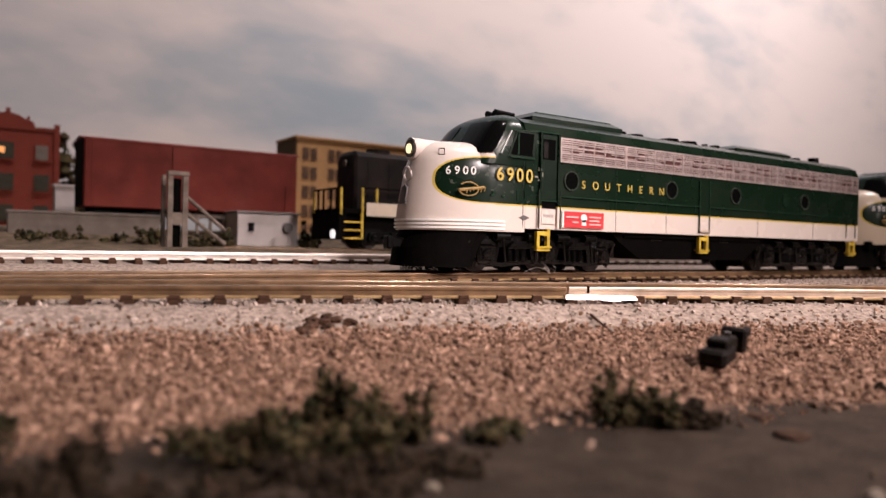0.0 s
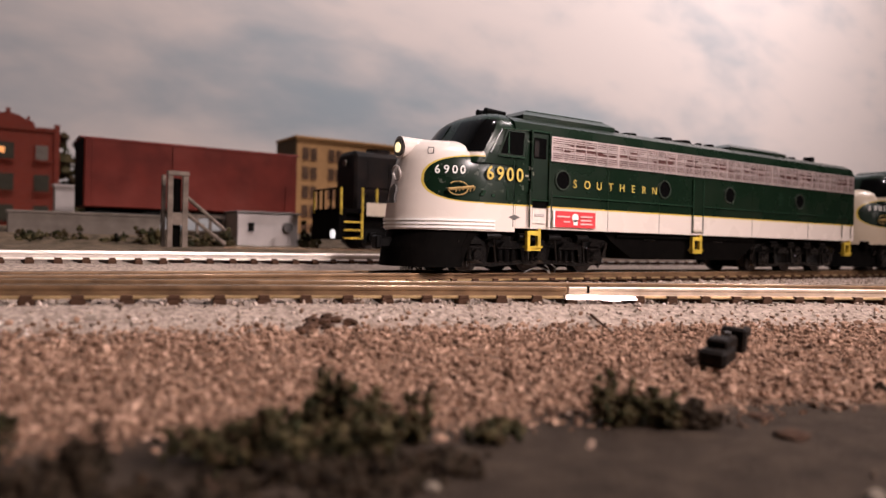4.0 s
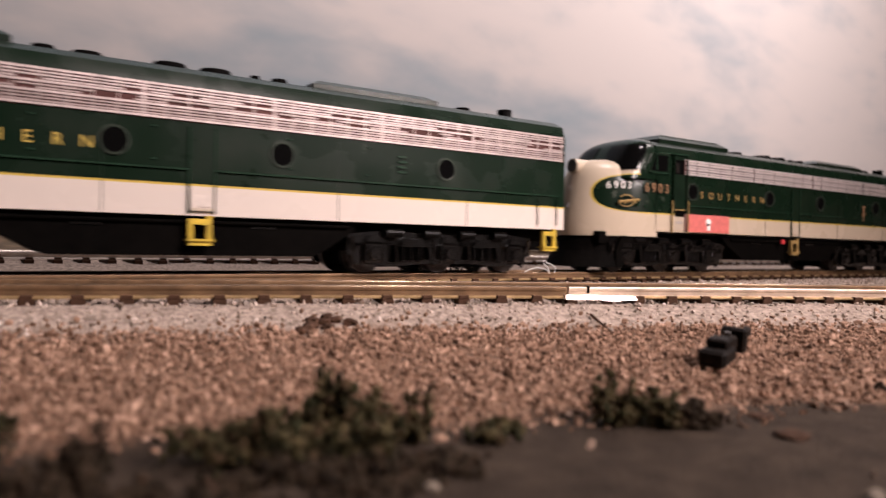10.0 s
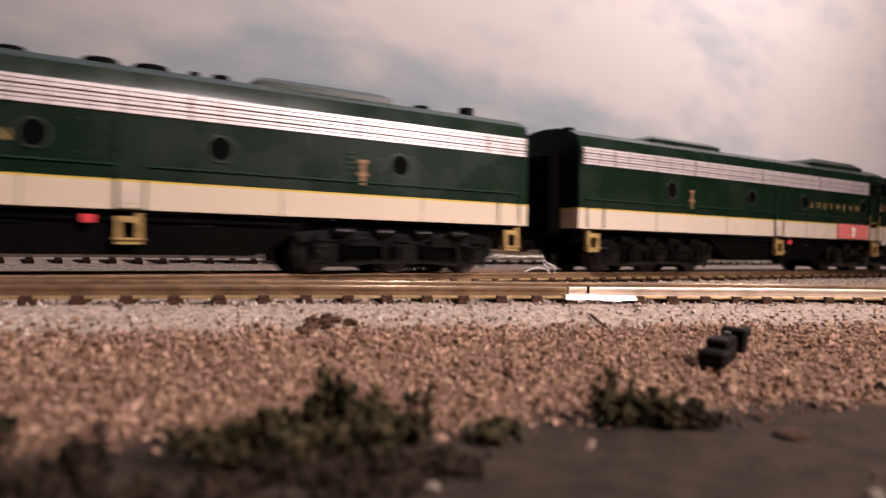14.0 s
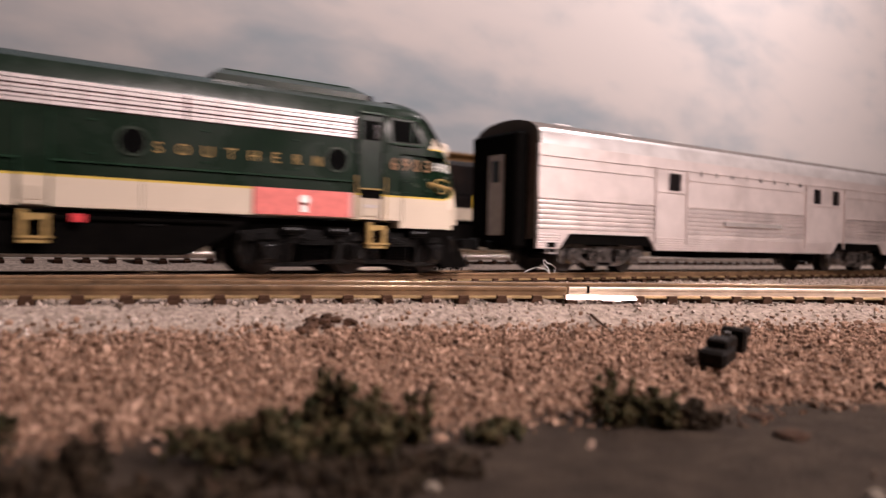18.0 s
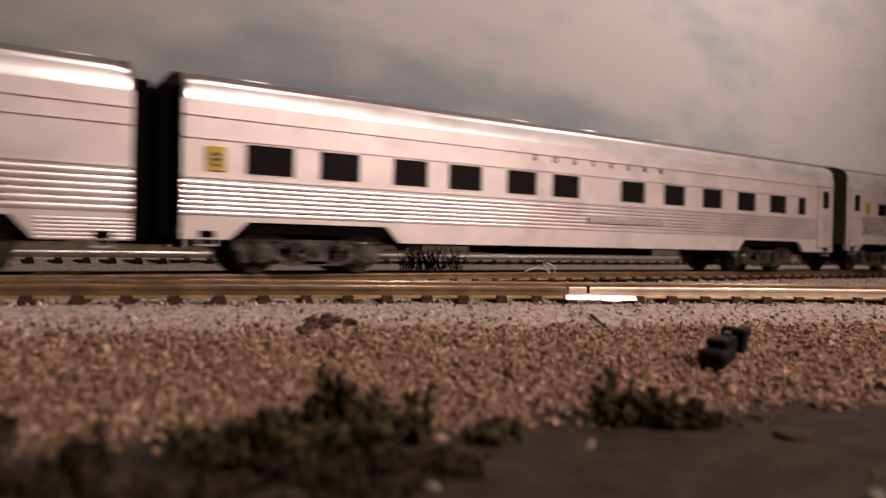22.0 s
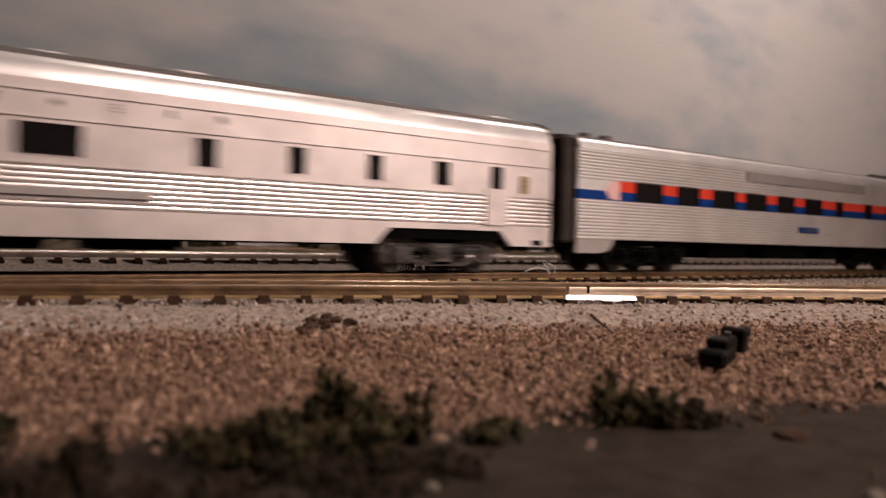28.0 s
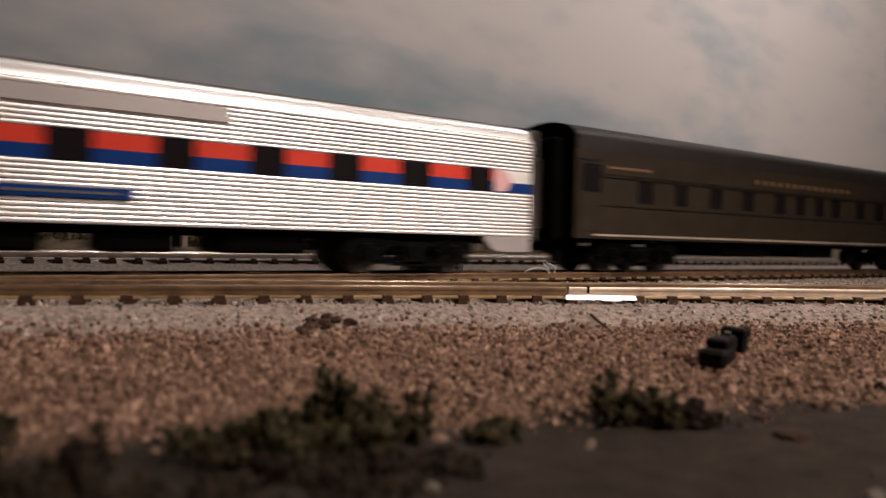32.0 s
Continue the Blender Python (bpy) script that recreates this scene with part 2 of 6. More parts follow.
def ring_loft(rings, cap_first=True, cap_last=True, closed=True):
    bm = bmesh.new()
    vs = [[bm.verts.new(p) for p in ring] for ring in rings]
    n = len(rings[0])
    for a, b in zip(vs, vs[1:]):
        for k in range(n if closed else n - 1):
            j = (k + 1) % n
            bm.faces.new((a[k], a[j], b[j], b[k]))
    if cap_first:
        bm.faces.new(vs[0][::-1])
    if cap_last:
        bm.faces.new(vs[-1])
    return bm


def lettering(words, size, thick=0.00008, bold=0.0):
    cu = bpy.data.curves.new("lettering", "FONT")
    cu.body, cu.size, cu.extrude, cu.align_x, cu.align_y = words, size, thick, "CENTER", "CENTER"
    cu.offset = size * bold
    ob = bpy.data.objects.new("lettering", cu)
    scene.collection.objects.link(ob)
    bpy.context.view_layer.update()
    me = bpy.data.meshes.new_from_object(ob.evaluated_get(bpy.context.evaluated_depsgraph_get()))
    bpy.data.objects.remove(ob)
    bpy.data.curves.remove(cu)
    return me


def text_part(name, words, size, mat, parent, m, label="", bold=0.0):
    me = lettering(words, size, bold=bold)
    me.materials.clear()
    me.materials.append(mat)
    ob = new(name, me)
    ob.parent = parent
    me.transform(m)
    if label:
        ob["label"] = label
    return ob


HALF = 0.0173
ON_SIDE = lambda x, z, y=-HALF - 0.0002: pose(x, y, z, 90, 0, 0)
# ---- the setting ----
def smooth_step(a, b, x):
    t = np.clip((x - a) / (b - a), 0, 1)
    return t * t * (3 - 2 * t)


def ground_height(x, y):
    yr = -0.0421 - 0.2495 * x - 0.47 * np.clip(x, -0.1, 0.6) ** 2
    q = (yr - y) * 0.955
    z = np.full_like(x, -0.0036)
    z = z - 0.0029 * smooth_step(0.003, 0.014, q)
    z = z - 0.0064 * np.clip((q - 0.010) / 0.052, 0, 1)
    back = smooth_step(0.036, 0.062, y)
    z = z + 0.0033 * back
    z = z + 0.0045 * smooth_step(0.092, 0.13, y) + 0.009 * smooth_step(0.20, 0.26, y)
    return z, q


xs = np.concatenate([np.linspace(-3.2, -0.2, 18)[:-1], np.arange(-0.2, 0.5, 0.0025), np.linspace(0.5, 3.4, 24)])
ys = np.concatenate([np.linspace(-2.2, -0.2, 10)[:-1], np.arange(-0.2, 0.3, 0.0018), np.linspace(0.3, 0.86, 14)])
GX, GY = np.meshgrid(xs, ys)
GZ, GQ = ground_height(GX, GY)
rough = np.array([noise.fractal(Vector((a * 90, b * 90, 0)), 1.0, 2.0, 4) for a, b in zip(GX.ravel(), GY.ravel())]).reshape(GX.shape)
GZ = GZ + rough * np.where(GQ > 0.062, 0.00012, 0.0004)
nx, ny = len(xs), len(ys)
verts = np.stack([GX.ravel(), GY.ravel(), GZ.ravel()], 1)
idx = np.arange(nx * ny).reshape(ny, nx)
quads = np.stack([idx[:-1, :-1].ravel(), idx[:-1, 1:].ravel(), idx[1:, 1:].ravel(), idx[1:, :-1].ravel()], 1)


def ground_material():
    m = material("layout_ground", (0.2, 0.15, 0.11), 0.85, spec=0.12)
    t = m.node_tree
    b = t.nodes["Principled BSDF"]
    link = t.links.new
    co = t.nodes.new("ShaderNodeTexCoord")
    s = t.nodes.new("ShaderNodeSeparateXYZ")
    link(co.outputs["Object"], s.inputs[0])
    x, y = s.outputs[0], s.outputs[1]
    xc = maths(t, "MAXIMUM", maths(t, "MINIMUM", x, 0.6), -0.1)
    q = maths(t, "SUBTRACT", maths(t, "SUBTRACT", -0.0421, maths(t, "MULTIPLY", x, 0.2495)), y)
    q = maths(t, "SUBTRACT", q, maths(t, "MULTIPLY", maths(t, "MULTIPLY", xc, xc), 0.47))

    def fuzz(scale, detail=5):
        n = t.nodes.new("ShaderNodeTexNoise")
        n.inputs["Scale"].default_value, n.inputs["Detail"].default_value = scale, detail
        link(co.outputs["Object"], n.inputs["Vector"])
        return n.outputs["Fac"]

    wob = maths(t, "MULTIPLY", maths(t, "SUBTRACT", fuzz(90), 0.5), 0.02)
    qq = maths(t, "ADD", q, wob)

    def step(a, c, v):
        r = t.nodes.new("ShaderNodeMapRange")
        r.inputs[1].default_value, r.inputs[2].default_value = a, c
        link(v, r.inputs[0])
        return r.outputs[0]

    def ramp(v, a, c):
        r = t.nodes.new("ShaderNodeValToRGB")
        r.color_ramp.elements[0].position, r.color_ramp.elements[1].position = 0.32, 0.68
        r.color_ramp.elements[0].color, r.color_ramp.elements[1].color = (*a, 1), (*c, 1)
        link(v, r.inputs["Fac"])
        return r.outputs["Color"]

    ballast = ramp(fuzz(900, 6), (0.15, 0.115, 0.092), (0.40, 0.32, 0.265))
    gravel = ramp(fuzz(700, 6), (0.07, 0.040, 0.026), (0.21, 0.125, 0.080))
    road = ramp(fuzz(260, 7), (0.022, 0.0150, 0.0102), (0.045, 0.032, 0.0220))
    yard = ramp(fuzz(160, 7), (0.04, 0.032, 0.020), (0.15, 0.108, 0.072))
    c = blend(t, step(0.012, 0.020, qq), ballast, gravel)
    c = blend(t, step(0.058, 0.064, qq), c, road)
    c = blend(t, step(0.092, 0.105, maths(t, "ADD", y, wob)), c, yard)
    link(c, b.inputs["Base Color"])
    k = t.nodes.new("ShaderNodeBump")
    k.inputs["Strength"].default_value, k.inputs["Distance"].default_value = 0.8, 0.0005
    link(fuzz(1300, 5), k.inputs["Height"])
    link(k.outputs["Normal"], b.inputs["Normal"])
    return m


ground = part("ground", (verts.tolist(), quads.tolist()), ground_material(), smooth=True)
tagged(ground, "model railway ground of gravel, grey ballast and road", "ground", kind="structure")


def scatter(name, count, area, size, mat, label, category, seed, keep):
    """Loose grains, each a crooked little stone, joined into one mass."""
    rs = np.random.RandomState(seed)
    ico = bmesh.new()
    bmesh.ops.create_icosphere(ico, subdivisions=1, radius=1.0)
    base = np.array([v.co[:] for v in ico.verts])
    faces = np.array([[v.index for v in f.verts] for f in ico.faces])
    ico.free()
    px = rs.uniform(area[0], area[1], count)
    py = rs.uniform(area[2], area[3], count)
    pz, q = ground_height(px, py)
    ok = keep(px, py, q, rs)
    px, py, pz = px[ok], py[ok], pz[ok]
    n = len(px)
    r = size * rs.lognormal(0, 0.27, n)
    shape = base[None] * rs.uniform(0.40, 1.45, (n, len(base), 1)) * rs.uniform(0.7, 1.3, (n, 1, 3))
    pts = shape * r[:, None, None] + np.stack([px, py, pz + r * rs.uniform(0.1, 0.8, n)], 1)[:, None, :]
    fs = (faces[None] + (np.arange(n) * len(base))[:, None, None]).reshape(-1, 3)
    me = bpy.data.meshes.new(name)
    me.from_pydata(pts.reshape(-1, 3).tolist(), [], fs.tolist())
    me.materials.append(mat)
    return tagged(new(name, me), label, category, kind="stuff")


def stone_material(name, colours, rough=0.8):
    m = material(name, colours[0], rough, spec=0.1 if rough > 0.7 else 0.4)
    t = m.node_tree
    g = t.nodes.new("ShaderNodeNewGeometry")
    r = t.nodes.new("ShaderNodeValToRGB")
    r.color_ramp.elements[0].color, r.color_ramp.elements[1].color = (*colours[0], 1), (*colours[-1], 1)
    for k, c in enumerate(colours[1:-1]):
        e = r.color_ramp.elements.new((k + 1) / (len(colours) - 1))
        e.color = (*c, 1)
    t.links.new(g.outputs["Random Per Island"], r.inputs["Fac"])
    t.links.new(r.outputs["Color"], t.nodes["Principled BSDF"].inputs["Base Color"])
    return m


scatter("gravel", 104000, (-0.03, 0.40, -0.19, -0.045), 0.00035,
        stone_material("tan_gravel", [(0.065, 0.036, 0.022), (0.23, 0.138, 0.092), (0.41, 0.265, 0.190), (0.13, 0.073, 0.046), (0.29, 0.178, 0.122)]),
        "coarse tan and brown gravel on the slope", "gravel", 3,
        lambda x, y, q, rs: (q + rs.normal(0, 0.0025, len(x)) > 0.0135) & (q + rs.normal(0, 0.003, len(x)) < 0.059))
scatter("road_crumbs", 1500, (-0.02, 0.20, -0.18, -0.10), 0.00034,
        stone_material("mixed_crumbs", [(0.010, 0.008, 0.006), (0.16, 0.10, 0.07), (0.02, 0.015, 0.01), (0.30, 0.21, 0.16)]),
        "loose crumbs along the edge of the road", "crumbs", 7,
        lambda x, y, q, rs: (q > 0.056) & (q < 0.058 + rs.exponential(0.006, len(x))))
scatter("ballast", 26000, (-0.04, 0.45, -0.17, 0.034), 0.00030,
        stone_material("grey_ballast", [(0.10, 0.072, 0.054), (0.34, 0.262, 0.210), (0.52, 0.42, 0.355)], 0.35),
        "fine pale grey ballast beside the tracks", "ballast", 4,
        lambda x, y, q, rs: (q + rs.normal(0, 0.002, len(x)) < 0.0155))


def rail_mesh(path, name, parent, side):
    """A rail of head, web and foot along a path of (x, y), its head at z = top."""
    prof = [(-0.0014, 0), (0.0014, 0), (0.0014, 0.00030), (0.0006, 0.00055), (0.00048, 0.0007), (0.00048, 0.00145), (0.00066, 0.0016), (0.00070, 0.0018), (0.00070, 0.0021), (0.00068, 0.00230), (0.00060, 0.00244), (0.0004, 0.00254),
            (-0.0004, 0.00254), (-0.00060, 0.00244), (-0.00068, 0.00230), (-0.00070, 0.0021), (-0.00070, 0.0018), (-0.00066, 0.0016), (-0.00048, 0.00145), (-0.00048, 0.0007), (-0.0006, 0.00055), (-0.0014, 0.00030)]
    rings = []
    for k, (x, y, z) in enumerate(path):
        a, b = path[max(0, k - 1)], path[min(len(path) - 1, k + 1)]
        d = Vector((b[0] - a[0], b[1] - a[1], 0)).normalized()
        nrm = Vector((-d.y, d.x, 0))
        rings.append([(x + nrm.x * u, y + nrm.y * u, z + w) for u, w in prof])
    bm = ring_loft(rings)
    bm.faces.ensure_lookup_table()
    bm.normal_update()
    for f in bm.faces:
        h = f.calc_center_median().z - path[0][2]
        f.material_index = 1 if h > 0.00245 else (2 if h < 0.0005 else 0)
    return part(name, bm, [side, M["rail_head"], M["foot"] if side is not M["bright_rail"] else side], parent, smooth=True)


def track(name, centre, z, label, spacing=0.0079, first=0.0, half=0.0152, rail=None, joint=None):
    """Rails and sleepers along a centre line of (x, y)."""
    root = empty(name, Matrix(), label, "railway track", kind="structure")
    pts = [Vector((x, y, 0)) for x, y in centre]
    run, total = [0.0], 0.0
    for a, b in zip(pts, pts[1:]):
        total += (b - a).length
        run.append(total)
    for side in (-1, 1):
        path = []
        for k, p in enumerate(pts):
            d = (pts[min(len(pts) - 1, k + 1)] - pts[max(0, k - 1)]).normalized()
            path.append((p.x - d.y * side * 0.0087, p.y + d.x * side * 0.0087, z))
        if joint and side < 0:
            # two lengths of rail meet at the joiner, the second cleaner, lamp glare in its colour
            k = min(range(len(path)), key=lambda i: abs(path[i][0] - joint))
            a, b = Vector(path[k]), Vector(path[k + 1])
            rail_mesh(path[:k] + [tuple(a)], "rail", root, M["rail_side"])
            rail_mesh([tuple(a.lerp(b, 0.05))] + path[k + 1:], "rail", root, M["clean_glare_rail"])
        else:
            rail_mesh(path, "rail", root, rail or M["rail_side"])
    me = bpy.data.meshes.new("sleeper")
    bm = box(-0.0013, 0.0013, -half, half, -0.0018, 0, 0.0002)
    for side in (-1, 1):
        for w in (-1, 1):
            add_box(bm, -0.0010, 0.0010, side * 0.0087 + w * 0.0014 - 0.0006, side * 0.0087 + w * 0.0014 + 0.0006, 0, 0.0006)
    bm.to_mesh(me)
    bm.free()
    me.materials.append(M["tie"])
    # beyond the stretch in view the sleepers are one joined mass
    rest = bmesh.new()
    far = [k * spacing for k in range(int(total / spacing)) if k * spacing < first - 0.004 or k * spacing > first + 300 * spacing]
    for s in far:
        f = s / total
        p = pts[0].lerp(pts[-1], f)
        add_box(rest, p.x - 0.0013, p.x + 0.0013, p.y - half, p.y + half, z - 0.0018, z)
    if far:
        tagged(part("far_sleepers", rest, M["tie"], root), kind="stuff")
    else:
        rest.free()
    s, made = first, 0
    rs = random.Random(len(name))
    while s < total and made < 300:
        k = max(0, min(len(pts) - 2, sum(1 for r in run if r <= s) - 1))
        f = (s - run[k]) / (run[k + 1] - run[k])
        p = pts[k].lerp(pts[k + 1], f)
        d = pts[k + 1] - pts[k]
        ob = new("sleeper", me)
        ob.parent = root
        ob.matrix_basis = pose(p.x, p.y, z + 0.00001, 0, 0, math.degrees(math.atan2(d.y, d.x)) + rs.uniform(-0.8, 0.8))
        s += spacing
        made += 1
    return root


def line(x0, x1, fn, n=60):
    return [(x0 + (x1 - x0) * k / n, fn(x0 + (x1 - x0) * k / n)) for k in range(n + 1)]


track("main_track", line(-2.60, 2.95, lambda x: 0.0, 2), -0.00254, "brass-railed main track with dark brown sleepers", first=2.152)
track("siding_track", line(-0.06, 0.62, lambda x: -0.0421 - 0.2495 * x - 0.47 * min(0.36, x) ** 2 - 0.47 * 0.72 * max(0, x - 0.36) + 0.0105), -0.00254,
      "near siding with worn brass rails and brown sleepers", spacing=0.0081, first=0.0072, half=0.0106, joint=0.1117)
track("back_track", line(-0.35, 1.5, lambda x: 0.078, 2), 0.0010, "raised back track with shiny rails", first=0.001, half=0.0113, rail=M["bright_rail"])

# the painted sky wall, bent round behind the layout
def sky_material():
    m = material("painted_sky", (0.5, 0.55, 0.6), 0.9)
    t = m.node_tree
    b = t.nodes["Principled BSDF"]
    co = t.nodes.new("ShaderNodeTexCoord")
    mp = t.nodes.new("ShaderNodeMapping")
    mp.inputs["Scale"].default_value = (1.0, 1.0, 2.6)
    t.links.new(co.outputs["Object"], mp.inputs[0])

    def fuzz(scale, detail):
        n = t.nodes.new("ShaderNodeTexNoise")
        n.inputs["Scale"].default_value, n.inputs["Detail"].default_value = scale, detail
        n.inputs["Distortion"].default_value = 0.3
        t.links.new(mp.outputs[0], n.inputs["Vector"])
        return n.outputs["Fac"]

    s = t.nodes.new("ShaderNodeSeparateXYZ")
    t.links.new(co.outputs["Object"], s.inputs[0])
    x, y, z = s.outputs
    yy = maths(t, "ADD", y, 0.19)
    bearing = maths(t, "ARCTAN2", yy, x)
    far = maths(t, "SQRT", maths(t, "ADD", maths(t, "MULTIPLY", x, x), maths(t, "MULTIPLY", yy, yy)))
    rise = maths(t, "DIVIDE", z, far)

    def puff(a, e, wa, we):
        """A soft cloud bank, painted at a bearing and a rise."""
        u = maths(t, "DIVIDE", maths(t, "SUBTRACT", bearing, radians(a)), wa)
        v = maths(t, "DIVIDE", maths(t, "SUBTRACT", rise, e), we)
        return maths(t, "EXPONENT", maths(t, "MULTIPLY", maths(t, "ADD", maths(t, "MULTIPLY", u, u), maths(t, "MULTIPLY", v, v)), -1.0))

    cloud = maths(t, "MULTIPLY", maths(t, "SUBTRACT", fuzz(3.2, 5), 0.5), 1.7)
    cloud = maths(t, "ADD", cloud, maths(t, "MULTIPLY", maths(t, "SUBTRACT", fuzz(9.0, 6), 0.5), 1.0))
    for a, e, wa, we, k in ((48, 0.30, 0.16, 0.07, 0.75), (60, 0.33, 0.12, 0.05, 0.65), (24, 0.22, 0.36, 0.30, 0.80), (44, 0.24, 0.10, 0.035, 0.35), (63, 0.25, 0.05, 0.03, 0.30),
                            (60, 0.18, 0.20, 0.06, -0.22), (72, 0.10, 0.34, 0.08, 0.70), (80, 0.32, 0.18, 0.09, 0.62), (84, 0.12, 0.2, 0.05, 0.35)):
        cloud = maths(t, "ADD", cloud, maths(t, "MULTIPLY", puff(a, e, wa, we), k))
    r = t.nodes.new("ShaderNodeMapRange")
    r.interpolation_type = "SMOOTHSTEP"
    r.inputs[1].default_value, r.inputs[2].default_value = -0.25, 1.0
    t.links.new(cloud, r.inputs[0])
    c = blend(t, r.outputs[0], (0.335, 0.405, 0.445), (0.71, 0.65, 0.61))
    t.links.new(c, b.inputs["Base Color"])
    return m


arc = []
for k in range(49):
    a = radians(180 - 180 * k / 48)
    c, n = math.cos(a), math.sin(a)
    arc.append((1.0 + 3.0 * math.copysign(abs(c) ** 0.6, c), -1.6 + 2.35 * n ** 0.6))
bm = bmesh.new()
lo = [bm.verts.new((x, y, -0.2)) for x, y in arc]
hi = [bm.verts.new((x, y, 1.6)) for x, y in arc]
for k in range(48):
    bm.faces.new((lo[k], hi[k], hi[k + 1], lo[k + 1]))
tagged(part("backdrop", bm, sky_material(), smooth=True), "wall painted as a cloudy grey-blue sky", "backdrop", kind="structure")

# the plain room round the layout
ROOM = material("room_panelling", (0.11, 0.085, 0.07), 0.9, grain=0.05, grain_scale=6)
for nm, b in (("wall_south", (-3.3, 3.5, -2.3, -2.2, -0.3, 1.75)), ("wall_west", (-3.3, -3.2, -2.2, 0.9, -0.3, 1.75)), ("wall_east", (3.4, 3.5, -2.2, 0.9, -0.3, 1.75)), ("wall_north", (-3.3, 3.5, 0.9, 1.0, -0.3, 1.75)), ("ceiling", (-3.3, 3.5, -2.3, 1.0, 1.75, 1.85))):
    tagged(part(nm, box(*b), ROOM), "plain brown panelled wall of the room" if nm != "ceiling" else "plain brown ceiling of the room", "wall" if nm != "ceiling" else "ceiling", kind="structure")
# ---- the train ----
def wheelset(parent, x, radius=0.0053, y=0.0082):
    bm = bmesh.new()
    for s in (-1, 1):
        add_rod(bm, (x, s * (y - 0.0014), radius), (x, s * (y + 0.0014), radius), radius, 20)
        add_rod(bm, (x, s * (y - 0.0019), radius), (x, s * (y - 0.0014), radius), radius * 1.1, 20)
    add_rod(bm, (x, -y, radius), (x, y, radius), 0.0011, 8)
    return part("wheelset", bm, M["steel"], parent, "dark steel wheels on an axle")


def spring(x, y, z0, z1, r, turns):
    """A coil spring as one turned piece with deep grooves."""
    rings, n = [], 8
    for k in range(2 * turns + 1):
        rad = r if k % 2 else r * 0.55
        z = z0 + (z1 - z0) * k / (2 * turns)
        rings.append([(x + rad * math.cos(2 * math.pi * q / n), y + rad * math.sin(2 * math.pi * q / n), z) for q in range(n)])
    return ring_loft(rings)


def plate_xz(bm, pts, y0, y1):
    """An outline of (x, z) given thickness from y0 to y1."""
    v = [[bm.verts.new((x, y, z)) for x, z in pts] for y in (y0, y1)]
    fs = [bm.faces.new(v[0]), bm.faces.new(v[1][::-1])]
    n = len(pts)
    fs += [bm.faces.new((v[0][k], v[1][k], v[1][(k + 1) % n], v[0][(k + 1) % n])) for k in range(n)]
    bmesh.ops.recalc_face_normals(bm, faces=fs)
    return bm


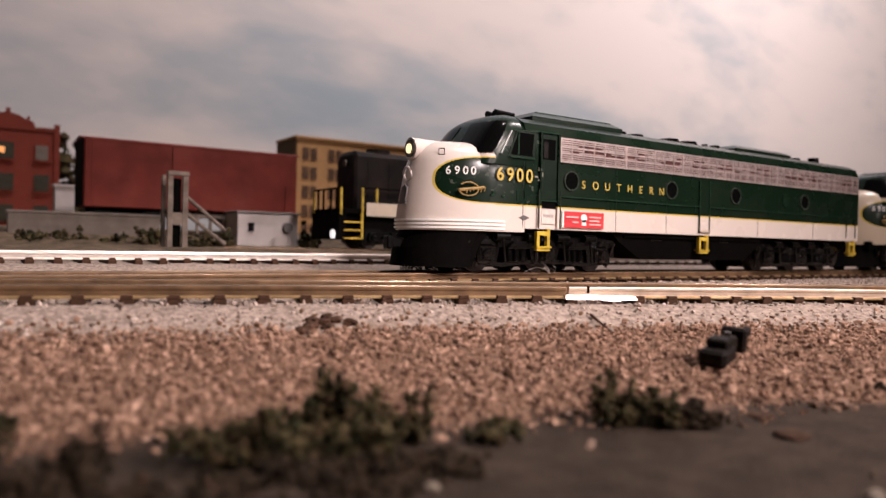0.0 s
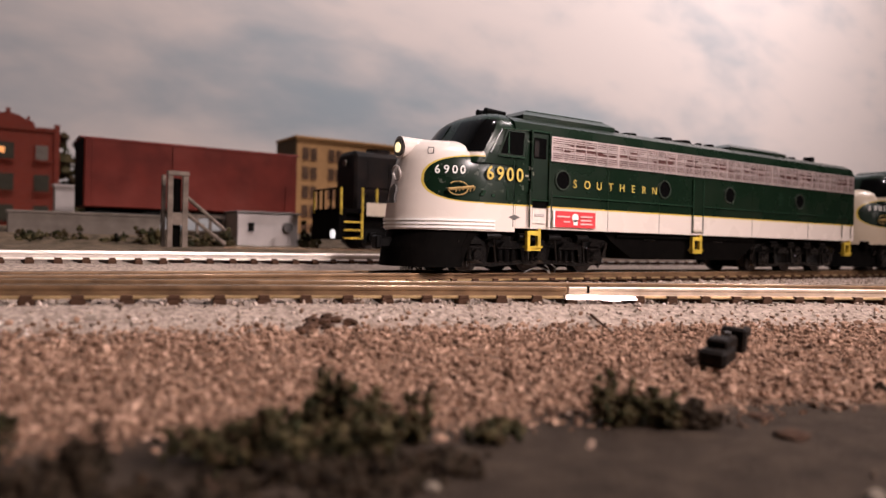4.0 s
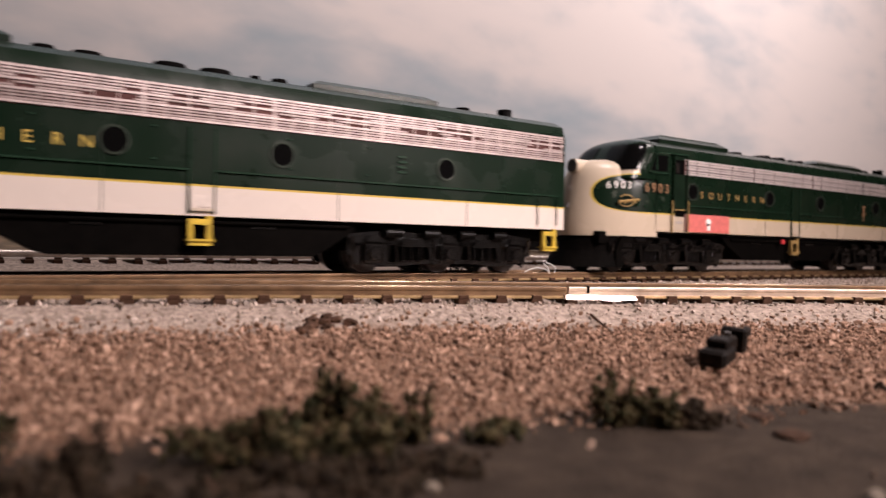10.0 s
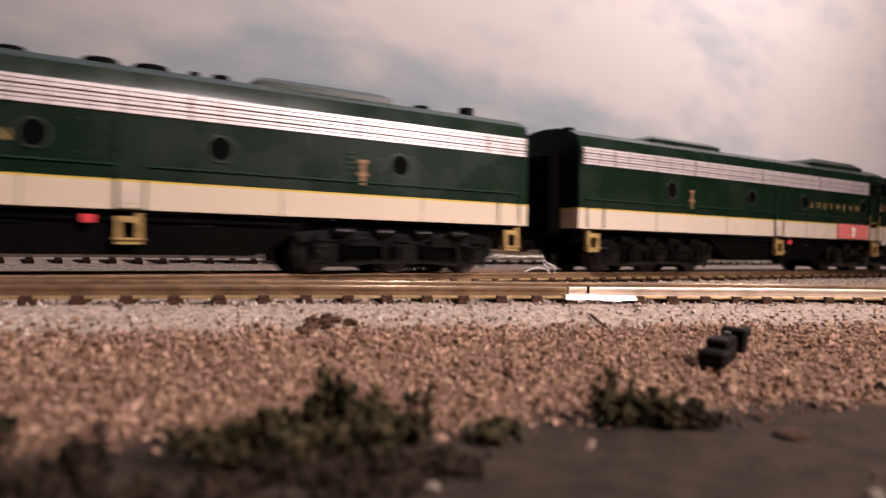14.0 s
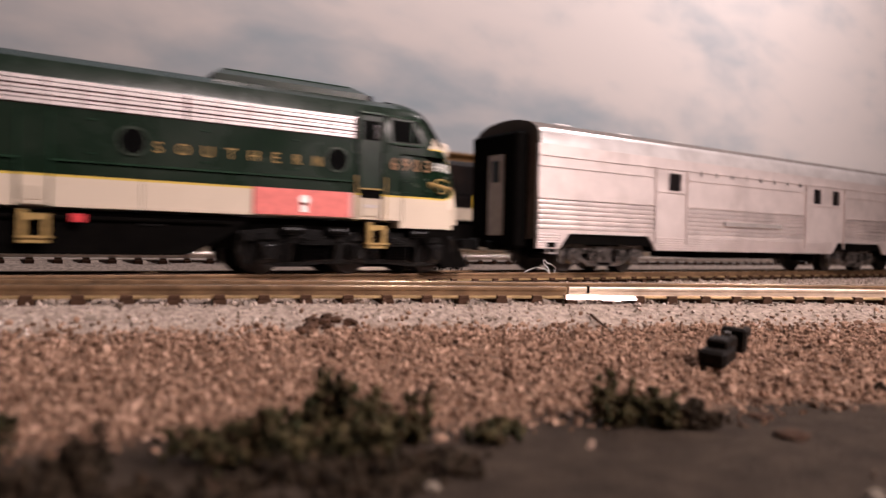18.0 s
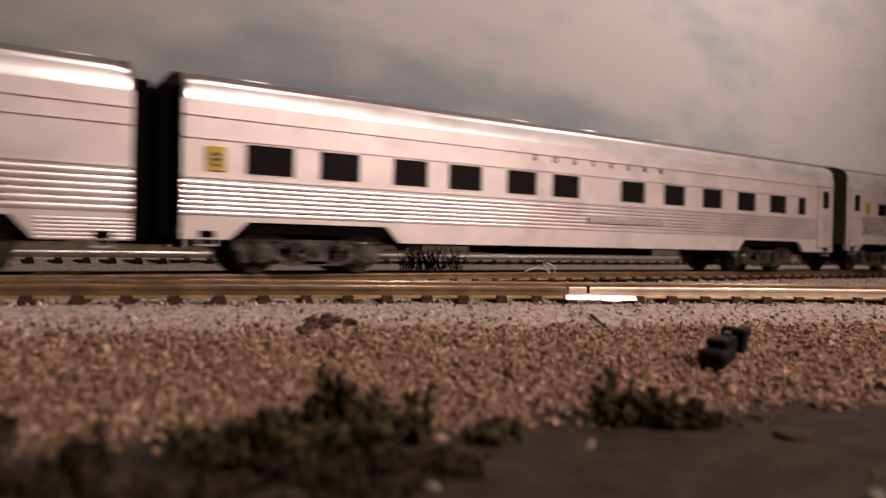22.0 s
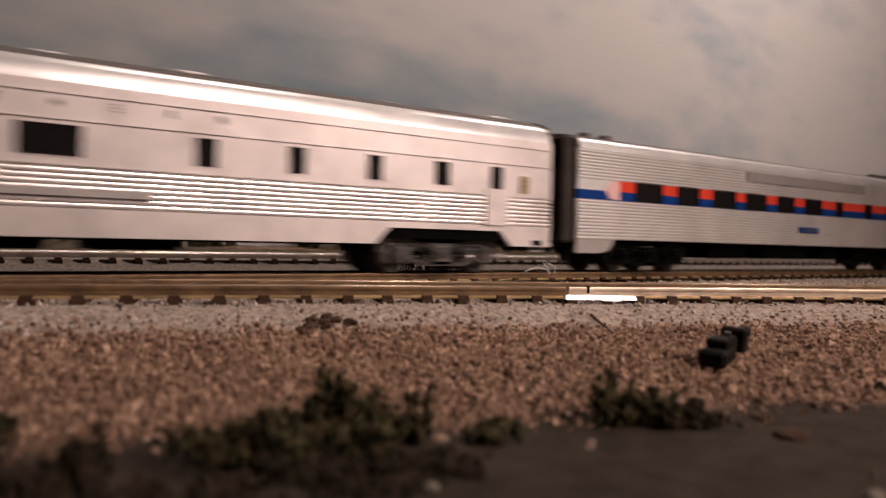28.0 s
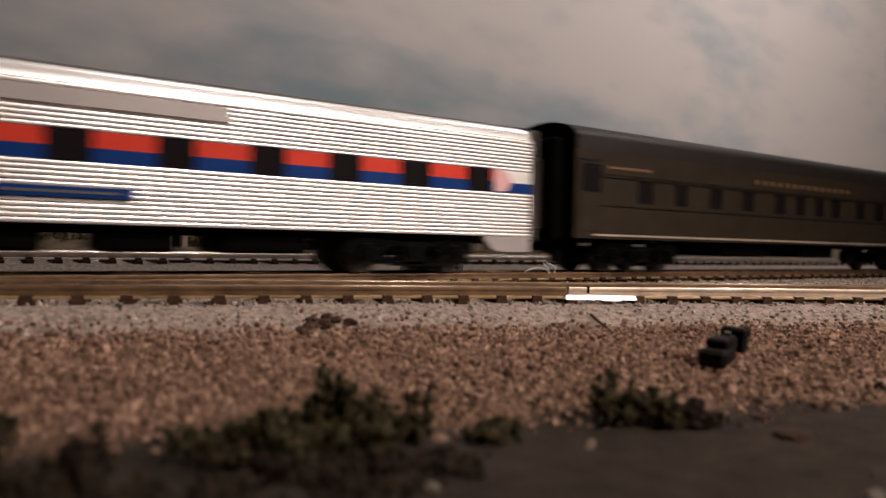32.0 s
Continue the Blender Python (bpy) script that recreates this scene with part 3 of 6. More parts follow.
def diesel_truck(root, cx):
    """Three-axle bogie with cast side frames, journal boxes, springs and brake gear."""
    span = 0.0246
    bm = bmesh.new()
    add_box(bm, cx - 0.031, cx + 0.031, -0.0085, 0.0085, 0.0062, 0.0105)
    truck = part("bogie", bm, M["matt_black"], root, "black three-axle bogie")
    # Matt black block added to stop light showing between the wheels.
    part("backing_block", box(cx - 0.0285, cx + 0.0285, -0.0060, 0.0060, 0.0016, 0.0070, 0.0006), M["matt_black"], truck)
    for dx in (-span, 0, span):
        wheelset(truck, cx + dx)
    for s in (-1, 1):
        y0, y1 = sorted((s * 0.0122, s * 0.0138))
        o0, o1 = sorted((s * 0.0136, s * 0.0156))
        p0, p1 = sorted((s * 0.0150, s * 0.0164))
        bm = bmesh.new()
        # cast frame: humped top chord with a drop end, and legs either side of each axle
        plate_xz(bm, [(cx - 0.0318, 0.0052), (cx - 0.0300, 0.0050), (cx - 0.0290, 0.0076), (cx - 0.0190, 0.0082), (cx - 0.0140, 0.0074), (cx - 0.0105, 0.0074), (cx - 0.0060, 0.0082), (cx + 0.0060, 0.0082),
                      (cx + 0.0105, 0.0074), (cx + 0.0140, 0.0074), (cx + 0.0190, 0.0082), (cx + 0.0290, 0.0076), (cx + 0.0300, 0.0050), (cx + 0.0318, 0.0052), (cx + 0.0318, 0.0108), (cx + 0.0200, 0.0120),
                      (cx + 0.0060, 0.0112), (cx - 0.0060, 0.0112), (cx - 0.0200, 0.0120), (cx - 0.0318, 0.0108)], y0, y1)
        for dx in (-span, 0, span):
            for w in (-1, 1):
                plate_xz(bm, [(cx + dx + w * 0.0036, 0.0022), (cx + dx + w * 0.0052, 0.0028), (cx + dx + w * 0.0064, 0.0084), (cx + dx + w * 0.0034, 0.0084)], y0, y1)
        part("side_frame", bm, M["truck_black"], truck)
        bm = bmesh.new()
        plate_xz(bm, [(cx - 0.0262, 0.0026), (cx - 0.0180, 0.0020), (cx - 0.0080, 0.0028), (cx + 0.0080, 0.0028), (cx + 0.0180, 0.0020), (cx + 0.0262, 0.0026), (cx + 0.0262, 0.0036), (cx + 0.0180, 0.0032),
                      (cx + 0.0080, 0.0040), (cx - 0.0080, 0.0040), (cx - 0.0180, 0.0032), (cx - 0.0262, 0.0036)], y0 + s * 0.0008, y1 + s * 0.0008)
        part("equaliser", bm, M["truck_black"], truck)
        for dx in (-span, 0, span):
            bm = box(cx + dx - 0.0030, cx + dx + 0.0030, o0, o1, 0.0030, 0.0088, 0.0007)
            plate_xz(bm, [(cx + dx - 0.0024, 0.0088), (cx + dx + 0.0024, 0.0088), (cx + dx + 0.0014, 0.0104), (cx + dx - 0.0014, 0.0104)], o0, o1)
            part("axle_box", bm, M["truck_black"], truck)
            bm = rod((cx + dx, s * 0.0154, 0.0056), (cx + dx, s * 0.0166, 0.0056), 0.0021, 14, 0.0016)
            for q in range(4):
                w = math.pi / 4 + q * math.pi / 2
                add_rod(bm, (cx + dx + 0.0024 * math.cos(w), s * 0.0154, 0.0056 + 0.0024 * math.sin(w)), (cx + dx + 0.0024 * math.cos(w), s * 0.0161, 0.0056 + 0.0024 * math.sin(w)), 0.0004, 6)
            part("journal_cover", bm, M["truck_black"], truck)
        for dx in (-0.0123, 0.0123):
            for w in (-0.0026, 0.0, 0.0026):
                part("coil_spring", spring(cx + dx + w, s * 0.0146, 0.0034, 0.0074, 0.0012, 5), M["truck_black"], truck)
            bm = bmesh.new()
            for k in range(4):
                add_box(bm, cx + dx - 0.0046 + 0.0007 * k, cx + dx + 0.0046 - 0.0007 * k, p0, p1, 0.0076 + 0.0006 * k, 0.00805 + 0.0006 * k)
            part("leaf_spring", bm, M["truck_black"], truck)
        for dx in (-0.0185, -0.0062, 0.0062, 0.0185):
            part("brake_cylinder", rod((cx + dx - 0.0026, s * 0.0152, 0.0113), (cx + dx + 0.0026, s * 0.0152, 0.0113), 0.0012, 12), M["black"], truck)
            part("brake_lever", rod((cx + dx, s * 0.0158, 0.0112), (cx + dx + 0.0010, s * 0.0158, 0.0034), 0.00045, 6), M["truck_black"], truck)
        for w in (-1, 1):
            part("sand_pipe", rod((cx + w * 0.0308, s * 0.0150, 0.0100), (cx + w * 0.0298, s * 0.0120, 0.0016), 0.0004, 6), M["truck_black"], truck)
    return truck


def level_ring(x0, a, half, back, z, n=16, power=2.0):
    """A half-round front at one height: from the near side round the nose to the far side."""
    ring = [(back, -half, z)]
    for k in range(2 * n + 1):
        w = math.pi / 2 * (1 - k / n)
        c, s = max(0.0, math.cos(w)), math.sin(w)
        ring.append((x0 + a - a * c ** (2 / power), -half * (1 if s > 0 else -1) * abs(s) ** (2 / power), z))
    ring.append((back, half, z))
    return ring


def step_ladder(root, x, mat, width=0.0054, z0=0.0070, z1=0.0140):
    """A flat stirrup with a square hole, one on each side."""
    for s in (-1, 1):
        ya, yb = sorted((s * (HALF + 0.0007), s * (HALF - 0.0006)))
        outer = [(x, z0), (x + width, z0), (x + width, z0 + 0.0062), (x, z0 + 0.0062)]
        inner = [(x + 0.0011, z0 + 0.0012), (x + width - 0.0012, z0 + 0.0014), (x + width - 0.0012, z0 + 0.0047), (x + 0.0011, z0 + 0.0050)]
        bm = bmesh.new()
        vs = [[bm.verts.new((a, y, z)) for a, z in loop] for loop, y in ((outer, ya), (inner, ya), (inner, yb), (outer, yb))]
        for p, q in ((0, 1), (1, 2), (2, 3), (3, 0)):
            for k in range(4):
                bm.faces.new((vs[p][k], vs[p][(k + 1) % 4], vs[q][(k + 1) % 4], vs[q][k]))
        st = part("step", bm, mat, root, "yellow stirrup step")
        part("step_hanger", box(x + width - 0.0012, x + width, ya, yb, z0 + 0.0062, z1), mat, st)
        part("step_hanger", box(x, x + 0.0010, ya, yb, z0 + 0.0062, z1 - 0.0008), mat, st)
        part("step_lip", box(x - 0.0004, x + width + 0.0003, ya - 0.0006, yb + 0.0006, z0 + 0.0010, z0 + 0.0015), mat, st)


def diesel(name, m, label, paint, number, bright, sticker, sharp=True, nose=0.0, EAVE=0.0436, TOP=0.0503, steps=None, horn=True, cs=0.0):
    root = empty(name, m, label, "locomotive", "streamlined diesel locomotives")
    TAIL, SILL = 0.2353, 0.0139 if bright else 0.0147
    CAB = 0.030
    # long hood: side walls and roof, one shell
    def section(x):
        pts = [(x, -HALF, SILL), (x, -HALF, 0.0355), (x, -HALF, EAVE - 0.0012)]
        for k in range(9):
            w = math.pi * (1 - k / 8)
            pts.append((x, HALF * math.cos(w) * 0.985, EAVE + (TOP - EAVE) * math.sin(w) ** 0.75))
        pts += [(x, HALF, EAVE - 0.0012), (x, HALF, 0.0355), (x, HALF, SILL)]
        return pts
    body = part("body", ring_loft([section(CAB + 0.004), section(0.09), section(0.17), section(TAIL)]), paint, root, smooth=True)
    # bulldog nose, built up in levels
    rings = []
    for z, x0, a, half in ((0.0127, 0.0, 0.024, HALF), (0.0145, -0.0002, 0.024, HALF), (0.020, 0.0004, 0.024, HALF), (0.025, 0.0014, 0.024, HALF),
                           (0.030, 0.0024, 0.0235, HALF - 0.0002), (0.0335, 0.0034, 0.023, HALF - 0.0006), (0.0360, 0.0042, 0.023, HALF - 0.0018),
                           (0.0380, 0.0056, 0.022, HALF - 0.0038), (0.0393, 0.0078, 0.020, HALF - 0.0066), (0.0402, 0.0110, 0.017, HALF - 0.0100)):
        rings.append(level_ring(x0 + nose, a, half, 0.0339, z))
    part("nose", ring_loft(rings), paint, root, smooth=True)
    # cab with a raked, nearly flat-fronted windscreen
    LEVELS = ((0.0330, 0.0146, 0.0222, 0.0), (0.0360, 0.0162, 0.0238, 0.0), (0.0400, 0.0187, 0.0262, 0.0001), (0.0434, 0.0210, 0.0282, 0.0005), (0.0458, 0.0226, 0.0298, 0.0016),
              (0.0478, 0.0243, 0.0312, 0.0036), (0.0492, 0.0266, 0.0325, 0.0064), (0.0501, 0.0300, 0.0337, 0.0098))
    lo = 0.0503 - TOP
    def cab_ring(z, grow=0.0):
        for (za, ca, sa, ha), (zb, cb, sb, hb) in zip(LEVELS, LEVELS[1:]):
            if za <= z <= zb:
                f = (z - za) / (zb - za)
                c, e, h = ca + (cb - ca) * f, sa + (sb - sa) * f, ha + (hb - ha) * f
                return level_ring(c + cs - grow, e - c, HALF - 0.0001 - h + grow, 0.0339 + cs, z - lo * (z - 0.033) / 0.0171, power=2.7)
    part("cab", ring_loft([cab_ring(q[0]) for q in LEVELS]), paint, root, smooth=True)
    for s in (-1, 1):
        pts = []
        for z in (0.0364, 0.0380, 0.0400, 0.0420, 0.0434, 0.0446, 0.0458, 0.0469):
            ring = cab_ring(z, 0.00028)
            pts.append(ring[3:17] if s < 0 else ring[18:32])
        part("windscreen", ring_loft(pts, False, False, closed=False), M["cab_glass"], root, "black windscreen pane", smooth=True)
        q = s * (HALF + 0.0001)
        part("window_pillar", rod((0.0240 + cs, q, 0.0362), (0.0285 + cs, s * (HALF - 0.0004), 0.0436 - lo), 0.00030, 6), M["green"], root)
        # Rod added along the window head for the highlight line there.
        part("highlight_rail", rod((0.0287 + cs, s * (HALF - 0.0004), 0.0438 - lo), (0.0400 + cs, s * (HALF + 0.0001), 0.0443 - lo), 0.00028, 6), M["green_gloss"], root)
    # skirt, anticlimber and pilot
    for k in range(3 if bright else 0):
        ring = [level_ring(nose - 0.0006, 0.0245, HALF + 0.0004, 0.026, 0.0132 + 0.0011 * k + d) for d in (0, 0.0006)]
        ring = [[p for p in r if bright or p[0] < nose + 0.0080] for r in ring]
        part("anticlimber", ring_loft(ring), M["white"] if bright else M["black"], root)
    rings = [level_ring(nose * 0.5 - 0.0018, 0.017, HALF - 0.0016, 0.0155, 0.0018), level_ring(nose - 0.0012, 0.019, HALF - 0.002, 0.0155, 0.0075), level_ring(nose + 0.0012, 0.020, HALF - 0.0015, 0.018, 0.0128)]
    part("pilot", ring_loft(rings), M["matt_black"], root, "black plough pilot")
    bm = box(-0.0042, 0.002, -0.0016, 0.0016, 0.0072, 0.0104, 0.0004)
    add_box(bm, -0.0060, -0.0040, -0.0024, 0.0006, 0.0068, 0.0108, 0.0004)
    part("coupler", bm, M["black"], root, "black knuckle coupler")
    # headlight
    hr = 0.0034 if bright else 0.0027
    hl = part("headlight", rod((nose + 0.0026, 0, 0.0374), (nose + 0.0150, 0, 0.0380), hr, 28, hr * 0.75), paint, root, smooth=True)
    part("headlight_glass", rod((nose + 0.0022, 0, 0.0374), (nose + 0.0027, 0, 0.0374), hr * 0.78, 24), M["lens"], hl, "round dark headlight lens")
    if bright:
        part("bulb", rod((nose + 0.0019, 0, 0.0374), (nose + 0.0023, 0, 0.0374), 0.0015, 20), M["bulb"], hl, "small glowing headlight bulb")
        # outlined number plate beside the headlight
        for s in (-1, 1):
            m = pose(0.0081 + nose, s * 0.0091, 0.0362, 0, 0, 0)
            bm = bmesh.new()
            for a in (-1, 1):
                add_rod(bm, m @ Vector((-0.0006, -s * 0.0006, 0.0009 * a)), m @ Vector((0.0006, s * 0.0006, 0.0009 * a)), 0.00011, 5)
                add_rod(bm, m @ Vector((0.0006 * a, s * 0.0006 * a, -0.0009)), m @ Vector((0.0006 * a, s * 0.0006 * a, 0.0009)), 0.00011, 5)
            part("class_light", bm, M["matt_black"], root, "thin black outline of a class light")
    # ring and arched plaque on the nose
    k = 1.0 if bright else 0.35
    em = bmesh.new()
    for q in range(20):
        a0, a1 = 2 * math.pi * q / 20, 2 * math.pi * (q + 1) / 20
        f = lambda a: (nose + 0.0018 - 0.00035 * math.sin(a), 0.0021 * k * math.cos(a), 0.0296 + 0.0021 * k * math.sin(a))
        add_rod(em, f(a0), f(a1), 0.0004 * k, 6)
    part("front_ring", em, M["plate"], root, "dull metal ring on the nose")
    em = bmesh.new()
    arch = [(-0.0022, 0.0206), (0.0022, 0.0206), (0.0022, 0.0213), (0.0015, 0.0214), (0.0018, 0.0240), (0.0014, 0.0256), (0.0, 0.0264), (-0.0014, 0.0256), (-0.0018, 0.0240), (-0.0015, 0.0214), (-0.0022, 0.0213)]
    v = [[em.verts.new((nose + 0.0006 + (z - 0.0206) * 0.17 - d, y * k, 0.0235 + (z - 0.0235) * k)) for y, z in arch] for d in (0.0, 0.0007)]
    em.faces.new(v[0]), em.faces.new(v[1][::-1])
    for q in range(len(arch)):
        em.faces.new((v[0][q], v[0][(q + 1) % len(arch)], v[1][(q + 1) % len(arch)], v[1][q]))
    bmesh.ops.recalc_face_normals(em, faces=em.faces)
    part("front_plaque", em, M["grey_mark"], root, "dark arched plaque on the nose")
    # grille: backing, bars and uprights
    G0, G1, GM = (0.0354, 0.0434, M["grille"]) if bright else (0.0357, 0.0412, M["bright_grille"])
    for s in (-1, 1):
        y = s * (HALF + 0.00015)
        ya, yb = sorted((s * (HALF - 0.0003), y))
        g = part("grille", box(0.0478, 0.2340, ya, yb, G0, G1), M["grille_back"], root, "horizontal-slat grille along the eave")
        y0, y1 = sorted((y, s * (HALF + 0.0005)))
        count = 12 if bright else 6
        rg = random.Random(31 if s < 0 else 32)
        for k in range(count):
            z = G0 + 0.0002 + (G1 - G0 - 0.0007) / (count - 1) * k
            wide = (0.00034 if k not in (0, 4, 7, 11) else 0.0005) if bright else (0.00074 if k not in (1, 3) else 0.00056)
            runs = [(0.0478, 0.2340)]
            if bright and k in (5, 6, 8):
                # the fine middle mesh has worn through in stretches
                runs, x = [], 0.0478
                while x < 0.2300:
                    w = rg.uniform(0.004, 0.022)
                    runs.append((x, min(0.2340, x + w)))
                    x += w + rg.uniform(0.003, 0.013)
            bm = bmesh.new()
            for xa, xb in runs:
                add_box(bm, xa, xb, y0, y1, z, z + wide)
            part("slat", bm, GM if k in (0, 4, 7, 11) or k > 7 or not bright else M["line_steel"], g)
        bm = bmesh.new()
        for k in range(38 if bright else 27):
            x = 0.0478 + 0.1856 * k / (37 if bright else 26)
            y0, y1 = sorted((y, s * (HALF + 0.00055)))
            add_box(bm, x, x + (0.00022 if k % 6 else 0.0006), y0, y1, G0 + 0.0001, G1)
        # On the cream engines these dark bars stand in for gaps between cells.
        tagged(part("grille_upright", bm, GM if bright else M["grille_back"], g), kind="stuff")
    # portholes
    for s in (-1, 1):
        for x in (0.0530, 0.1024, 0.1407, 0.1895):
            bm = bmesh.new()
            n = 24
            r0, r1, r2 = 0.0028, 0.0034, 0.0028
            vs = [[bm.verts.new((x + r * math.cos(2 * math.pi * k / n), s * (HALF + dy), 0.0298 + r * math.sin(2 * math.pi * k / n))) for k in range(n)] for r, dy in ((r1, 0.0), (r1 - 0.0001, 0.0005), (r0, 0.0005), (r2, -0.0006))]
            for a, b in zip(vs, vs[1:]):
                for k in range(n):
                    bm.faces.new((a[k], a[(k + 1) % n], b[(k + 1) % n], b[k]))
            p = part("porthole", bm, M["rim"], root, "round porthole window")
            part("pane", rod((x, s * (HALF + 0.00005), 0.0298), (x, s * (HALF + 0.0002), 0.0298), 0.00285, 20), M["cab_glass"], p)
    # cab side: window, door, doors along the side
    for s in (-1, 1):
        yo = s * HALF
        def slab(nm, x0, x1, z0, z1, mat, depth=0.0003, parent=root, lab=""):
            y0, y1 = sorted((yo - s * 0.0003, yo + s * depth))
            return part(nm, box(x0, x1, y0, y1, z0, z1), mat, parent, lab)
        def pane_plate(nm, pts, mat, lift, parent, lab=""):
            bm = bmesh.new()
            vs = [[bm.verts.new((a, yo + s * dy, c)) for a, c in pts] for dy in (-0.0012, lift)]
            bm.faces.new(vs[0]), bm.faces.new(vs[1][::-1])
            for k in range(len(pts)):
                bm.faces.new((vs[0][k], vs[0][(k + 1) % len(pts)], vs[1][(k + 1) % len(pts)], vs[1][k]))
            bmesh.ops.recalc_face_normals(bm, faces=bm.faces)
            return part(nm, bm, mat, parent, lab)
        w = pane_plate("side_window", [(0.0268 + cs, 0.0356), (0.0372 + cs, 0.0356), (0.0376 + cs, 0.0438 - lo), (0.0302 + cs, 0.0438 - lo)], M["green"], 0.0001, root, "cab side window in a green frame")
        pane_plate("pane", [(0.0277 + cs, 0.0363), (0.0363 + cs, 0.0363), (0.0368 + cs, 0.0432 - lo), (0.0306 + cs, 0.0432 - lo)], M["cab_glass"], 0.00025, w)
        slab("mullion", 0.0304 + cs, 0.0309 + cs, 0.0363, 0.0430 - lo, M["green_gloss"], 0.0004, w)
        slab("window_ledge", 0.0270 + cs, 0.0374 + cs, 0.0353, 0.0357, M["green_gloss"], 0.0006, w)
        d = slab("cab_door", 0.0398 + cs, 0.0466 + cs, 0.0228, 0.0436 - lo, M["green"], 0.0003)
        slab("door_window", 0.0406 + cs, 0.0456 + cs, 0.0358, 0.0422 - lo, M["cab_glass"], 0.0005, d)
        # Paler slab over the pane paints in its reflection.
        slab("door_glint", 0.0406 + cs, 0.0424 + cs, 0.0362, 0.0412 - lo, M["door_glass"], 0.0007, d)
        for xa in (0.0392, 0.0466):
            slab("door_post", xa + cs, xa + 0.0007 + cs, 0.0146, 0.0440 - lo, paint, 0.0009)
        slab("door_head", 0.0392 + cs, 0.0473 + cs, 0.0440 - lo, 0.0445 - lo, M["green_gloss"], 0.0009)
        for xa in (0.0388, 0.0477):
            part("grab_rail", rod((xa + cs, yo + s * 0.0010, 0.0142), (xa + cs, yo + s * 0.0010, 0.0262), 0.00022, 6), M["rim"] if sharp else M["dim_gold"], root)
        # Flat black slab paints the shade of the step recess.
        slab("step_recess_shade", 0.0400 + cs, 0.0465 + cs, 0.0204, 0.0228, M["matt_black"], 0.0002)
        slab("recess_edge", 0.0400 + cs, 0.0465 + cs, 0.0226, 0.0230, M["green_gloss"] if bright else M["dim_gold"], 0.0006)
        slab("kick_panel", 0.0405 + cs, 0.0460 + cs, 0.0156, 0.0202, M["kick"] if bright else M["cream_step"], 0.0004)
        slab("panel_slot", 0.0413 + cs, 0.0452 + cs, 0.0178, 0.0186, M["plate"], 0.0006)
        if sharp:
            pane_plate("side_badge", [(0.0314, 0.0172), (0.0336, 0.0180), (0.0358, 0.0172), (0.0336, 0.0164)], M["grey_mark"], 0.0002, root)
            for q in range(5):
                u, v = rg.uniform(0.0366, 0.0400), rg.uniform(0.0284, 0.0322)
                slab("paint_chip", u, u + rg.uniform(0.0006, 0.0016), v, v + rg.uniform(0.0004, 0.0012), M["chip"], 0.0003 + 0.00004 * q)
        bm = bmesh.new()
        for xa, xb, za, zb in ((0.0303, 0.0337, 0.0224, 0.0226), (0.0303, 0.0337, 0.0255, 0.0257), (0.0303, 0.0305, 0.0226, 0.0255), (0.0335, 0.0337, 0.0226, 0.0255)):
            add_box(bm, xa + cs, xb + cs, min(yo, yo + s * 0.0003), max(yo, yo + s * 0.0003), za, zb)
        part("hatch_outline", bm, M["green_gloss"], root)
        for xa, za in ((0.0205, 0.0232), (0.0212, 0.0240), (0.0246, 0.0230)):
            slab("filler_plate", xa + cs, xa + 0.0012 + cs, za, za + 0.0007, M["green_gloss"], 0.0003)
        slab("engine_door", 0.1186, 0.1240, 0.0150, 0.0340, paint, 0.0004)
        for xa in (0.1181, 0.1240):
            slab("door_edge", xa, xa + 0.0004, 0.0145, 0.0343, M["green_gloss"], 0.0007)
        slab("belt_rail", 0.0485, 0.1180, 0.0243, 0.0247, M["green_gloss"], 0.0006)
        slab("belt_rail", 0.1245, 0.2330, 0.0243, 0.0247, M["green_gloss"], 0.0006)
        for xa in (0.0330, 0.0740, 0.1000, 0.1560, 0.1970):
            slab("panel_seam", xa, xa + 0.00018, 0.0142, 0.0345, M["green"] if sharp else M["matt_black"], 0.00008)
        for za in (0.0276, 0.0290, 0.0304, 0.0318):
            slab("louvre", 0.1735, 0.1762, za, za + 0.0006, M["green_gloss"], 0.0005)
        slab("door_sill", 0.1188, 0.1238, 0.0150, 0.0156, M["cream_step"], 0.0009)
        slab("kick_plate", 0.1190, 0.1236, 0.0160, 0.0188, M["kick"] if bright else M["cream_step"], 0.0006)
        for xa in (0.0640, 0.0860, 0.1100, 0.1420, 0.1640, 0.2100):
            for za in (0.0262, 0.0335):
                slab("rivet_plate", xa, xa + 0.0012, za, za + 0.0004, M["green_gloss"], 0.0003)
        for xa in (0.2240, 0.2318):
            part("corner_rail", rod((xa, yo + s * 0.0006, 0.0152), (xa, yo + s * 0.0006, 0.0235), 0.00018, 6), M["green"], root)
        S0, S1, Z0, Z1 = (0.0491, 0.0676, 0.0147, 0.0199) if bright else (0.0490, 0.0750, 0.0150, 0.0215)
        k = slab("sticker", S0, S1, Z0, Z1, sticker, 0.0007, lab="red sticker with pale writing")
        slab("sticker_edge", S0 - 0.0003, S0 + 0.0004, Z0, Z1, M["white"] if bright else M["pink"], 0.0009, k)
        mid = (S0 + S1) / 2
        bm = bmesh.new()
        add_rod(bm, (mid, yo, (Z0 + Z1) / 2 + 0.0006), (mid, yo + s * 0.0009, (Z0 + Z1) / 2 + 0.0006), 0.0014, 14)
        add_box(bm, mid - 0.0008, mid + 0.0010, min(yo, yo + s * 0.0009), max(yo, yo + s * 0.0009), Z0 + 0.0008, (Z0 + Z1) / 2)
        part("sticker_badge", bm, M["white"], k, "white badge on the sticker")
